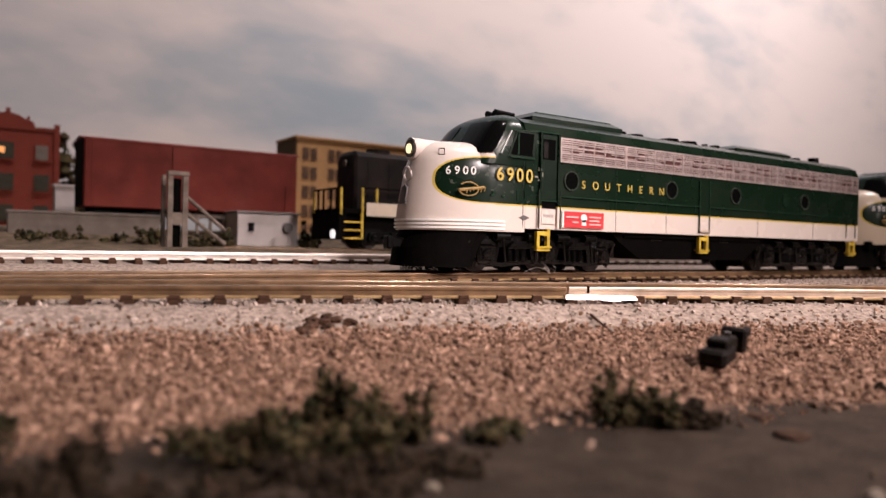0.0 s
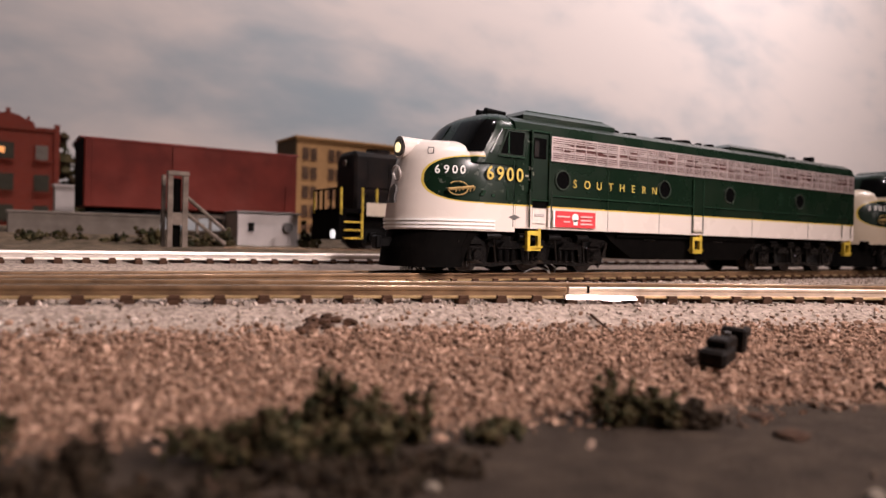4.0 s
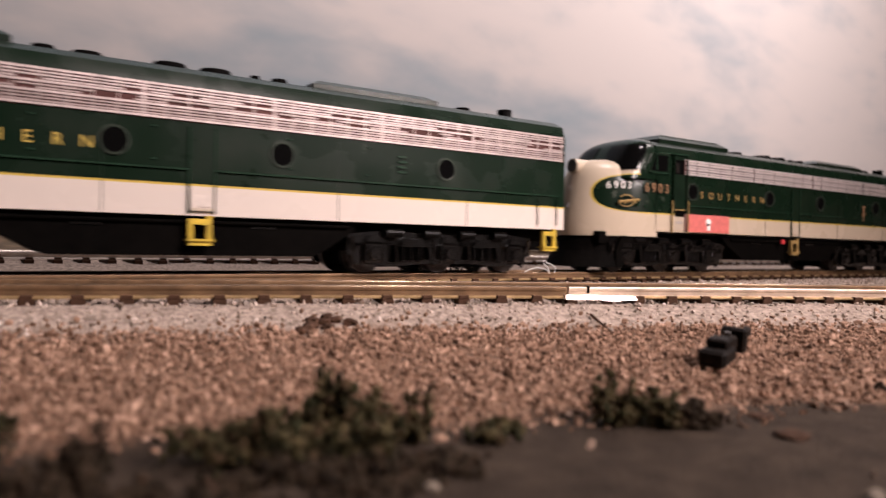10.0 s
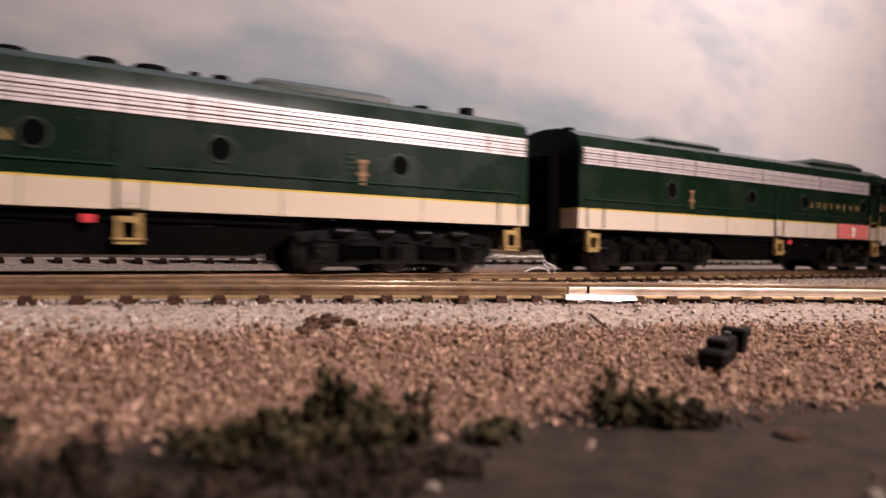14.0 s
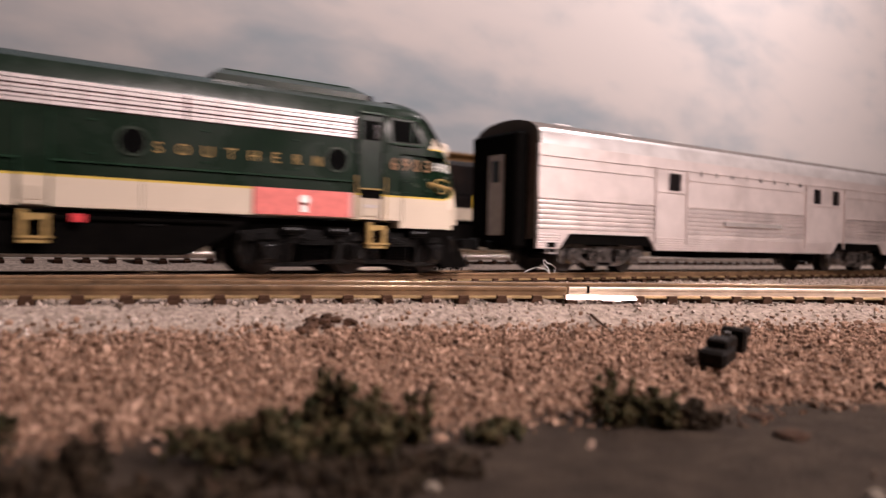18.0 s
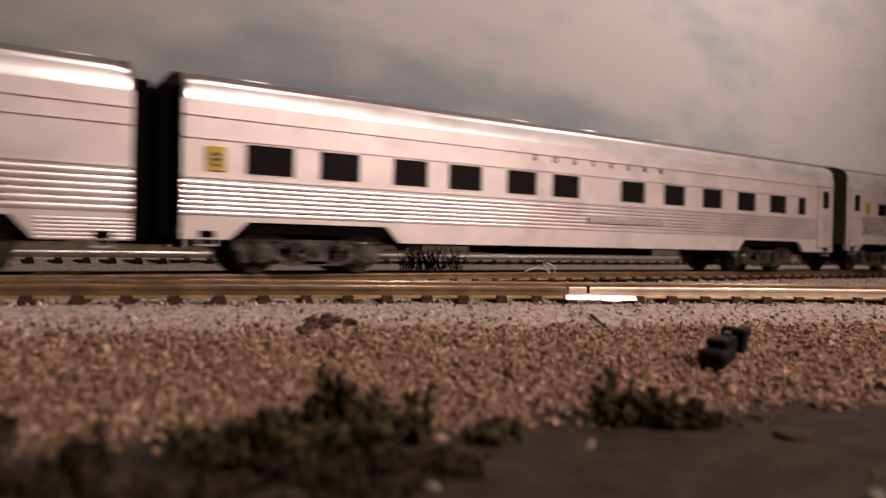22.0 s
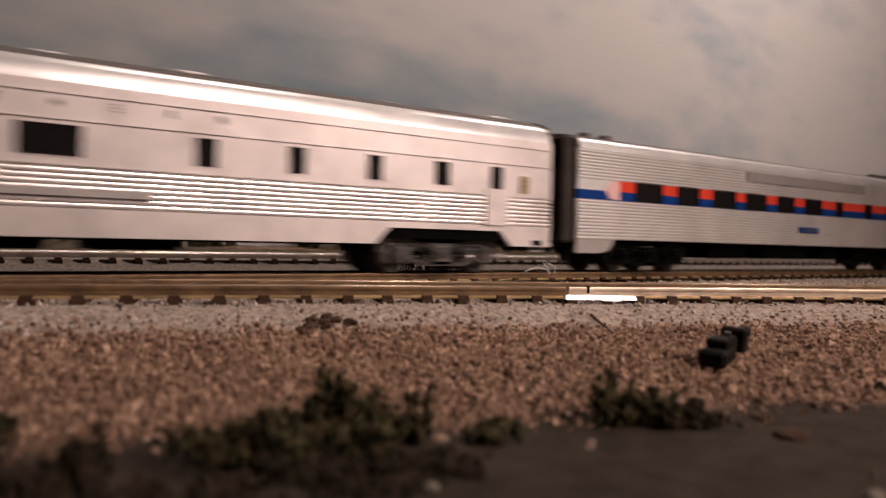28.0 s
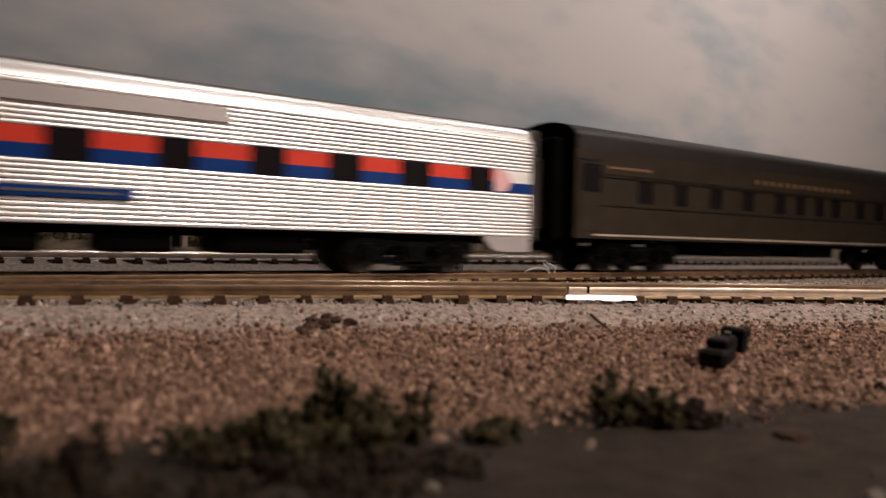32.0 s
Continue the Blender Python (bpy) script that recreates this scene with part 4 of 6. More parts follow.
        for xa, xb, za in ((-0.0078, -0.0024, 0.0032), (-0.0050, -0.0024, 0.0016), (0.0024, 0.0078, 0.0034), (0.0024, 0.0072, 0.0022), (0.0024, 0.0078, 0.0010)) if bright else ():
            slab("writing", mid + xa, mid + xb, Z0 + za, Z0 + za + 0.0005, M["pink"], 0.0009, k)
        if not bright:
            bm = bmesh.new()
            for xa, xb, za, zb in ((0.1768, 0.1796, 0.0296, 0.0304), (0.1776, 0.1788, 0.0270, 0.0296), (0.1768, 0.1796, 0.0262, 0.0270), (0.1776, 0.1788, 0.0236, 0.0262)):
                add_box(bm, xa, xb, min(yo, yo + s * 0.0005), max(yo, yo + s * 0.0005), za, zb)
            part("side_emblem", bm, M["copper_digit"], root, "worn gold emblem near the tail")
            slab("red_tag", 0.1115, 0.1142, 0.0116, 0.0134, M["red_sign"], 0.0003, lab="small red tag under the sill")
        for n, ch in enumerate("SOUTHERN" if s < 0 else "NREHTUOS"):
            text_part("letter", ch, 0.0037, M["gold"] if bright else M["dim_gold"], root, pose(0.0585 + n * 0.0055, s * (HALF + 0.00022), 0.0288, 90, 0, 0 if s < 0 else 180), "gold letter on the side")
        for n, ch in enumerate(number if s < 0 else number[::-1]):
            text_part("digit", ch, 0.0058 if bright else 0.0047, M["gold"] if bright else M["copper_digit"], root, pose((0.0237 + n * 0.0038) if bright else (0.0256 + cs + n * 0.0035), s * (HALF + 0.00045), 0.0299, 90, 0, 0 if s < 0 else 180), "worn gold digit", 0.012)
            dx = 0.0088 + n * 0.0022
            yy, y2 = [(HALF - 0.0002) * math.sqrt(1 - ((0.0235 - (q - 0.0026)) / 0.0235) ** 2) for q in (dx, dx + 0.001)]
            text_part("small_digit", ch, 0.0034, M["white"], root, pose(dx + nose, s * (yy + 0.0002), 0.0304, 90, 0, math.degrees(math.atan2(s * (y2 - yy), 0.001)) + (0 if s < 0 else 180)), "small white digit", 0.012)
        bm = bmesh.new()
        c = Vector((0.0135 + nose, s * (HALF - 0.0014), 0.0250))
        for q in range(18):
            a0, a1 = 2 * math.pi * q / 18, 2 * math.pi * (q + 1) / 18
            if q in (7, 8):
                continue
            f = lambda a: c + Vector((0.0030 * math.cos(a), s * 0.0008 * math.cos(a), 0.0020 * math.sin(a)))
            add_rod(bm, f(a0), f(a1), 0.00022, 5)
        add_rod(bm, c + Vector((-0.003, -s * 0.0007, -0.0004)), c + Vector((0.0048, s * 0.0011, 0.0006)), 0.0005, 6)
        for q in range(6):
            w = c + Vector((-0.0008 + 0.0011 * q, s * 0.00026 * (q - 1) + s * 0.0002, -0.0006 + 0.0003 * (q % 3)))
            add_rod(bm, w + Vector((0, 0, -0.0006)), w + Vector((0.0004, s * 0.0001, 0.0007)), 0.00020, 5)
        part("round_badge", bm, M["dim_gold"], root, "worn gold round badge")
    for x in (steps or (0.0385, 0.1183, 0.2262)):
        step_ladder(root, x, M["yellow"] if bright else M["dim_gold"])
    # tank, underframe
    bm = bmesh.new()
    prof = [(0.0745, 0.0138), (0.0785, 0.0105), (0.0880, 0.0052), (0.0900, 0.0046), (0.1500, 0.0046), (0.1520, 0.0052), (0.1605, 0.0105), (0.1640, 0.0138)]
    v = [[bm.verts.new((x, y, z)) for x, z in prof] for y in (-0.0150, 0.0150)]
    bm.faces.new(v[0]), bm.faces.new(v[1][::-1])
    for k in range(len(prof)):
        bm.faces.new((v[0][k], v[1][k], v[1][(k + 1) % len(prof)], v[0][(k + 1) % len(prof)]))
    bmesh.ops.recalc_face_normals(bm, faces=bm.faces)
    tank = part("fuel_tank", bm, M["matt_black"], root, "long black fuel tank with sloped ends")
    for xa in (0.0945, 0.1340):
        part("tank_strap", box(xa, xa + 0.006, -0.0153, 0.0153, 0.0112, 0.0118), M["truck_black"], tank)
    part("underframe", box(0.010, 0.2340, -0.0125, 0.0125, 0.0100, 0.0142), M["matt_black"], root)
    for s in (-1, 1):
        part("air_pipe", rod((0.0800, s * 0.0156, 0.0125), (0.1600, s * 0.0156, 0.0125), 0.0005, 8), M["matt_black"], root)
    diesel_truck(root, 0.0454)
    diesel_truck(root, 0.1925)
    # roof: hatches, fans, horn
    def hatch(x0, x1, half, z1):
        rings = [[(x0, -half, TOP - 0.0018), (x1, -half, TOP - 0.0018), (x1, half, TOP - 0.0018), (x0, half, TOP - 0.0018)],
                 [(x0, -half, TOP + 0.0002), (x1, -half, TOP + 0.0002), (x1, half, TOP + 0.0002), (x0, half, TOP + 0.0002)],
                 [(x0 + 0.003, -half + 0.003, z1), (x1 - 0.003, -half + 0.003, z1), (x1 - 0.003, half - 0.003, z1), (x0 + 0.003, half - 0.003, z1)]]
        return part("roof_hatch", ring_loft(rings), M["green"], root)
    h = hatch(0.0415, 0.0832, 0.0110, TOP + 0.0021)
    # Glossy rods added for the highlight on the hatch's top edge.
    for s in (-1, 1):
        part("hatch_rim", rod((0.0450, s * 0.0080, TOP + 0.0021), (0.0800, s * 0.0080, TOP + 0.0021), 0.00022, 6), M["green_gloss"], h)
    for x in (0.053, 0.063, 0.073):
        part("fan", rod((x, 0, TOP + 0.0015), (x, 0, TOP + 0.0024), 0.0038, 16), M["black"], h)
    hatch(0.1515, 0.1910, 0.0100, TOP + 0.0017)
    for x, y, r in ((0.0895, -0.004, 0.0030), (0.0985, -0.003, 0.0042), (0.1165, -0.004, 0.0050), (0.1275, -0.004, 0.0050), (0.1375, -0.005, 0.0016), (0.1440, -0.005, 0.0026), (0.2040, -0.004, 0.0030)):
        part("roof_fan", rod((x, y, TOP - 0.0018), (x, y, TOP + 0.0007), r, 16, r * 0.75), M["matt_black"], root)
    part("exhaust", rod((0.2215, -0.003, TOP - 0.0018), (0.2215, -0.003, TOP + 0.0023), 0.0024, 14), M["black"], root)
    if horn is not None:
        bm = bmesh.new()
        for dy, x0, x1 in ((-0.0022, 0.0330, 0.0410), (0.0, 0.0342, 0.0422), (0.0022, 0.0330, 0.0402)) if horn else ((0.0, 0.0345, 0.0375),):
            add_rod(bm, (x0, dy, TOP + 0.0015), (x1, dy, TOP + 0.0015), 0.0011, 10, 0.0006)
        add_box(bm, 0.0365, 0.0395, -0.003, 0.003, TOP - 0.0007, TOP + 0.0009)
        part("horn", bm, M["black"], root, "black roof air horns" if horn else "small black roof horn")
    # diaphragm at the tail
    bm = box(TAIL - 0.001, TAIL + 0.0045, -0.0085, 0.0085, 0.0120, 0.0400, 0.001)
    part("diaphragm", bm, M["matt_black"], root, "black end diaphragm")
    bm = box(TAIL, TAIL + 0.0075, -0.0016, 0.0016, 0.0072, 0.0104, 0.0004)
    part("coupler", bm, M["black"], root, "black knuckle coupler")
    return root


def coach_truck(root, cx, mat, label):
    """Two-axle passenger bogie: arched frame, round journals, coil springs and a swing hanger."""
    bm = box(cx - 0.014, cx + 0.014, -0.0085, 0.0085, 0.0050, 0.0090)
    truck = part("bogie", bm, M["matt_black"], root, label)
    for dx in (-0.0145, 0.0145):
        wheelset(truck, cx + dx)
    for s in (-1, 1):
        y0, y1 = sorted((s * 0.0118, s * 0.0134))
        o0, o1 = sorted((s * 0.0134, s * 0.0146))
        bm = bmesh.new()
        plate_xz(bm, [(cx - 0.0208, 0.0060), (cx - 0.0196, 0.0058), (cx - 0.0186, 0.0080), (cx - 0.0108, 0.0080), (cx - 0.0085, 0.0064), (cx + 0.0085, 0.0064), (cx + 0.0108, 0.0080), (cx + 0.0186, 0.0080),
                      (cx + 0.0196, 0.0058), (cx + 0.0208, 0.0060), (cx + 0.0208, 0.0086), (cx + 0.0180, 0.0103), (cx + 0.0105, 0.0103), (cx + 0.0080, 0.0090), (cx - 0.0080, 0.0090), (cx - 0.0105, 0.0103),
                      (cx - 0.0180, 0.0103), (cx - 0.0208, 0.0086)], y0, y1)
        for dx in (-0.0145, 0.0145):
            for w in (-1, 1):
                plate_xz(bm, [(cx + dx + w * 0.0030, 0.0026), (cx + dx + w * 0.0044, 0.0032), (cx + dx + w * 0.0050, 0.0082), (cx + dx + w * 0.0030, 0.0082)], y0, y1)
        part("side_frame", bm, mat, truck)
        bm = bmesh.new()
        plate_xz(bm, [(cx - 0.0150, 0.0046), (cx - 0.0120, 0.0044), (cx - 0.0075, 0.0022), (cx + 0.0075, 0.0022), (cx + 0.0120, 0.0044), (cx + 0.0150, 0.0046), (cx + 0.0150, 0.0058), (cx + 0.0115, 0.0056),
                      (cx + 0.0070, 0.0034), (cx - 0.0070, 0.0034), (cx - 0.0115, 0.0056), (cx - 0.0150, 0.0058)], o0, o1)
        part("equaliser", bm, mat, truck)
        for dx in (-0.0145, 0.0145):
            bm = rod((cx + dx, s * 0.0130, 0.0056), (cx + dx, s * 0.0152, 0.0056), 0.0029, 16, 0.0026)
            add_rod(bm, (cx + dx, s * 0.0152, 0.0056), (cx + dx, s * 0.0162, 0.0056), 0.0017, 14, 0.0012)
            part("axle_box", bm, mat, truck)
        for w in (-0.0062, 0.0062):
            part("coil_spring", spring(cx + w, s * 0.0146, 0.0034, 0.0080, 0.0015, 4), mat, truck)
        part("swing_hanger", plate_xz(bmesh.new(), [(cx - 0.0036, 0.0026), (cx + 0.0036, 0.0026), (cx + 0.0030, 0.0060), (cx + 0.0042, 0.0088), (cx - 0.0042, 0.0088), (cx - 0.0030, 0.0060)], o0, o1), mat, truck)
        part("bolster_cap", rod((cx, s * 0.0140, 0.0064), (cx, s * 0.0156, 0.0064), 0.0016, 14), mat, truck)
    return truck


def fluted(z0, z1, n, out=0.00009):
    """Profile of n shallow rounded ribs with thin grooves between, on the near side."""
    pts, h = [], (z1 - z0) / n
    for k in range(n):
        z = z0 + k * h
        pts += [(-HALF + 0.00045, z), (-HALF, z + h * 0.12), (-HALF - out * 0.75, z + h * 0.28), (-HALF - out, z + h * 0.48), (-HALF - out * 0.75, z + h * 0.68), (-HALF, z + h * 0.86), (-HALF + 0.00045, z + h * 0.93)]
    pts.append((-HALF, z1))
    return pts


def both(bm_fn, name, mat, parent, label="", smooth=False):
    """The same panel on the near and on the far side."""
    made = []
    for s in (1, -1):
        bm = bm_fn()
        if s < 0:
            bmesh.ops.scale(bm, vec=(1, -1, 1), verts=bm.verts)
            bmesh.ops.reverse_faces(bm, faces=bm.faces)
        made.append(part(name, bm, mat, parent, label, smooth))
    return made


def car_shell(root, L, skirt, eave, top, roof_mat, end_mat, wells, half=HALF, bellows=0.0122, bellows_mat=None):
    """Roof, floor, dark inside, ends, diaphragms and couplers."""
    n = 14
    def sec(x, k=1.0):
        return [(x, -half * math.cos(math.pi * q / n) if 0 < q < n else (-half if q == 0 else half), eave + (top - eave) * math.sin(math.pi * q / n) ** 0.62 * k) for q in range(n + 1)]
    rings = [sec(0.0008, 0.9), sec(0.004), sec(L * 0.25), sec(L * 0.5), sec(L * 0.75), sec(L - 0.004), sec(L - 0.0008, 0.9)]
    bm = ring_loft(rings)
    bm.normal_update()
    # Dull crown; the brighter shoulder metal is there for the glare strip.
    for f in bm.faces:
        f.material_index = 1 if f.calc_center_median().z > eave + (top - eave) * 0.52 else 0
    roof = part("roof", bm, roof_mat, root, smooth=True)
    # rows of small hatch plates let into the shoulder near the ends
    for x in (0.010, 0.024, 0.038, L - 0.038, L - 0.024, L - 0.010):
        part("roof_plate", box(x - 0.0028, x + 0.0028, -half + 0.0012, -half + 0.0030, eave + 0.0016, eave + (top - eave) * 0.52), M["dull_roof"], roof)
    part("interior", box(0.002, L - 0.002, -half + 0.0016, half - 0.0016, skirt + 0.004, eave + 0.0005), M["matt_black"], root)
    part("underframe", box(0.012, L - 0.012, -0.006, 0.006, skirt - 0.0005, skirt + 0.005), M["matt_black"], root)
    for x in (0.0, L):
        s = 1 if x else -1
        bm = bmesh.new()
        add_strip(bm, x - s * 0.0012, x, [(-half + 0.0004, skirt + 0.003), (-half + 0.0004, eave)] + [(y, z) for _, y, z in sec(0)[1:-1]] + [(half - 0.0004, eave), (half - 0.0004, skirt + 0.003)], ends=True, closed=True)
        part("end_wall", bm, end_mat, root)
        xs0, xs1 = sorted((x, x + s * 0.0048))
        d = part("diaphragm", box(xs0, xs1, -bellows, bellows, skirt, eave + 0.0040, 0.0008), bellows_mat or M["matt_black"], root, "dark end diaphragm")
        xd0, xd1 = sorted((x + s * 0.0047, x + s * 0.0052))
        part("gangway_door", box(xd0, xd1, -0.0058, 0.0020, skirt + 0.004, eave - 0.003), M["plate"], d, "dull grey gangway door")
        part("door_pane", box(xd1 if s > 0 else xd0 - 0.0003, xd1 + 0.0003 if s > 0 else xd0, -0.0040, -0.0002, eave - 0.012, eave - 0.005), M["window"], d)
        xs0, xs1 = sorted((x - s * 0.004, x + s * 0.0062))
        part("coupler", box(xs0, xs1, -0.0016, 0.0016, 0.0070, 0.0100, 0.0003), M["black"], root)
    return roof


def side_panel(root, name, spans, z0, z1, mat, out=0.0, profile=None, label=""):
    """Flat or ribbed skin over spans of x."""
    made = []
    for x0, x1 in spans:
        prof = profile or [(-HALF - out, z0), (-HALF - out, z1)]
        closed = [(-HALF + 0.0012, z0)] + prof + [(-HALF + 0.0012, z1)]
        made += both(lambda: strip(x0, x1, closed, ends=True, closed=True), name, mat, root, label, profile is not None)
    return made


def gaps(x0, x1, holes):
    out, at = [], x0
    for a, b in sorted(holes):
        if b <= x0 or a >= x1:
            continue
        if a > at:
            out.append((at, a))
        at = max(at, b)
    if at < x1:
        out.append((at, x1))
    return out


def windows(root, holes, z0, z1, frame_mat, both_sides=True, pane=None):
    for a, b in holes:
        for s in ((-1, 1) if both_sides else (-1,)):
            bm = bmesh.new()
            f = 0.00018
            y0, y1 = sorted((s * (HALF - 0.0008), s * (HALF + 0.0002)))
            for q in ((a, b, z0, z0 + f), (a, b, z1 - f, z1), (a, a + f, z0 + f, z1 - f), (b - f, b, z0 + f, z1 - f)):
                add_box(bm, q[0], q[1], y0, y1, q[2], q[3])
            w = part("window", bm, frame_mat, root)
            y0, y1 = sorted((s * (HALF - 0.0010), s * (HALF - 0.0003)))
            part("pane", box(a + f * 0.5, b - f * 0.5, y0, y1, z0 + f * 0.5, z1 - f * 0.5), pane or M["window"], w, "dark window pane")


def name_letters(root, x0, x1, z, size, mat):
    """The railway's name, one letter at a time, along the letterboard."""
    for k, ch in enumerate("SOUTHERN"):
        text_part("letter", ch, size, mat, root, ON_SIDE(x0 + (x1 - x0) * k / 7, z), "small dark letter of the name", 0.012)


def skirt_spans(L, wells):
    return gaps(0.0, L, wells)


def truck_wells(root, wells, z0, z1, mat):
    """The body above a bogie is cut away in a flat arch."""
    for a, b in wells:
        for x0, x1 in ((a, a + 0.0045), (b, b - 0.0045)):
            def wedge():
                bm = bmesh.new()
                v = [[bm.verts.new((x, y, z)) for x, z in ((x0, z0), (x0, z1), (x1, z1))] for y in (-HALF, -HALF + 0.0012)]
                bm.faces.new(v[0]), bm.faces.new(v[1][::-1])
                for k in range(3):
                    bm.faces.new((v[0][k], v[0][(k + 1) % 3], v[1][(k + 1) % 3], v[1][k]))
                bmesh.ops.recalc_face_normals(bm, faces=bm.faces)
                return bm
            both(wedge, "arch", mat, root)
        # Inset black panel stands in for the shade under the arch.
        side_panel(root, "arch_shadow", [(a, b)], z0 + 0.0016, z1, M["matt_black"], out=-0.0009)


def streamliner(name, u, L, label, group, spec):
    root = empty(name, pose(u, 0, 0), label, "railway carriage", group)
    sk, eave, top = spec.get("skirt", 0.0085), 0.0410, spec.get("top", 0.0493)
    body, roof = spec["mat"], spec["roof"]
    t1, t2 = spec.get("trucks", (0.034, L - 0.034))
    wells = [(t1 - 0.0235, t1 + 0.0235), (t2 - 0.0235, t2 + 0.0235)]
    car_shell(root, L, sk, eave, top, roof, spec["end"], wells)
    z_lo, z_hi = spec["fl"]
    # skirt below the ribs, cut for the bogies
    side_panel(root, "skirt", skirt_spans(L, wells), sk, 0.0128, body, profile=fluted(sk, 0.0128, 6, 0.00007) if spec.get("fine") else None)
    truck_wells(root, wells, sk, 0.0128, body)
    side_panel(root, "sill", [(0, L)], 0.0128, z_lo, body)
    spans = gaps(0.0, L, spec.get("smooth", []))
    side_panel(root, "ribs", spans, z_lo, z_hi, M["silver_ribs"], profile=fluted(z_lo, z_hi, spec["n"]))
    if spec.get("smooth"):
        side_panel(root, "smooth_panel", spec["smooth"], z_lo, z_hi, body, out=0.0001)
    at = z_hi
    for z0, z1, holes in spec["rows"]:
        if z0 > at:
            side_panel(root, "belt", [(0, L)], at, z0, body)
        side_panel(root, "window_band", gaps(0, L, holes), z0, z1, body)
        windows(root, holes, z0, z1, body)
        at = z1
    side_panel(root, "letterboard", [(0, L)], at, eave, body)
    for x0, w in [(x, 0.0105) for x in spec.get("end_doors", ())]:
        d = part("end_door", box(x0, x0 + w, -HALF - 0.0008, -HALF + 0.0002, sk + 0.002, eave - 0.0015, 0.0003), body, root, "plain silver vestibule door")
        part("door_window", box(x0 + w * 0.30, x0 + w * 0.72, -HALF - 0.0010, -HALF - 0.0007, 0.0278, 0.0352), M["window"], d)
        part("door_bead", box(x0 - 0.0004, x0 + w + 0.0004, -HALF - 0.0013, -HALF, 0.0248, 0.0252), body, d)
        part("door_bead", box(x0 - 0.0004, x0 + w + 0.0004, -HALF - 0.0013, -HALF, 0.0372, 0.0376), body, d)
    for z in spec.get("beads", ()):
        side_panel(root, "bead", [(0, L)], z, z + 0.0004, body, out=0.0004)
    for a, b, z in spec.get("part_beads", ()):
        side_panel(root, "bead", [(a, b)], z, z + 0.0004, body, out=0.0004)
    for a, b, z0, z1, mat, out, nm in spec.get("marks", ()):
        mark = part(nm, box(a, b, -HALF - out, -HALF + 0.0002, z0, z1), mat, root)
        if nm == "yellow_emblem":
            w, h, y = b - a, z1 - z0, -HALF - out
            for f, g, k in ((0.25, 0.62, 0.50), (0.20, 0.40, 0.60), (0.30, 0.18, 0.40)):
                part("emblem_mark", box(a + w * f, a + w * (f + k), y - 0.0002, y, z0 + h * g, z0 + h * (g + 0.12)), M["grey_mark"], mark)
    rv = random.Random(int(L * 10000))
    for k in range(7):
        x = L * (k + 0.5) / 7 + rv.uniform(-0.010, 0.010)
        part("roof_vent", box(x - 0.0035, x + 0.0035, -0.0048, -0.0012, top - 0.0012, top + rv.uniform(0.0003, 0.0008), 0.0003), M["silver_roof"], root)
    for x in (0.012, 0.030, 0.052, L - 0.045, L - 0.020):
        part("roof_hatch", rod((x, -0.0128, eave + 0.0050), (x, -0.0136, eave + 0.0058), 0.0009, 10), M["dull_roof"], root)
    for a, b, z in spec.get("names", ()):
        name_letters(root, a, b, z, 0.0026, M["dark_letter"])
    for x in (0.0058, L - 0.0058) if spec.get("steps", True) else ():
        # Black patch on the skin paints the shade inside the step opening.
        sw = part("step_well", box(x - 0.0018, x + 0.0018, -HALF - 0.0002, -HALF + 0.0004, sk + 0.0004, sk + 0.0020), M["matt_black"], root, "black patch for the shaded step opening at the car's corner")
        part("step_tread", box(x - 0.0022, x + 0.0022, -HALF - 0.0006, -HALF + 0.0014, sk - 0.0016, sk - 0.0012), M["plate"], sw)
        for w in (-0.0020, 0.0018):
            part("step_hanger", box(x + w, x + w + 0.0003, -HALF - 0.0004, -HALF + 0.0002, sk - 0.0014, sk + 0.0003), M["plate"], sw)
    for t in (t1, t2):
        coach_truck(root, t, spec["truck"], spec["truck_label"])
    for x0, x1 in ((L * 0.36, L * 0.50), (L * 0.53, L * 0.60)):
        part("underfloor_box", box(x0, x1, -0.0115, 0.0115, sk - 0.0026, sk + 0.003, 0.0006), M["matt_black"], root)
    return root


SILVER = dict(mat=M["silver"], roof=[M["silver_roof"], M["dull_roof"]], end=M["car_end"], truck=M["silver_truck"], truck_label="silver-painted two-axle bogie", fl=(0.0140, 0.0222), n=7)
STEEL = dict(mat=M["stainless"], roof=M["stainless"], end=M["matt_black"], truck=M["black"], truck_label="black two-axle bogie")

TRAIN = []
TRAIN.append((diesel("diesel_locomotive", pose(0.108, 0, 0), "green and white streamlined diesel locomotive with gold lettering", M["loco_white"], "6900", True, M["red_sign"]), 0.108, 0))
TRAIN.append((diesel("diesel_locomotive", pose(0.3545, 0, 0), "green and cream streamlined diesel locomotive with a faded red sticker", M["loco_cream"], "6903", False, M["pink_sign"], False, 0.0060, 0.0420, 0.0490, (0.1183, 0.2262), None, 0.0022), 0.3545, 0))
TRAIN.append((diesel("diesel_locomotive", pose(0.8470, 0, 0, 0, 0, 180), "green and cream streamlined diesel locomotive running tail first", M["loco_rear"], "6903", False, M["pink_sign"], False, 0.0060, 0.0420, 0.0490, None, False), 0.8470, 180))

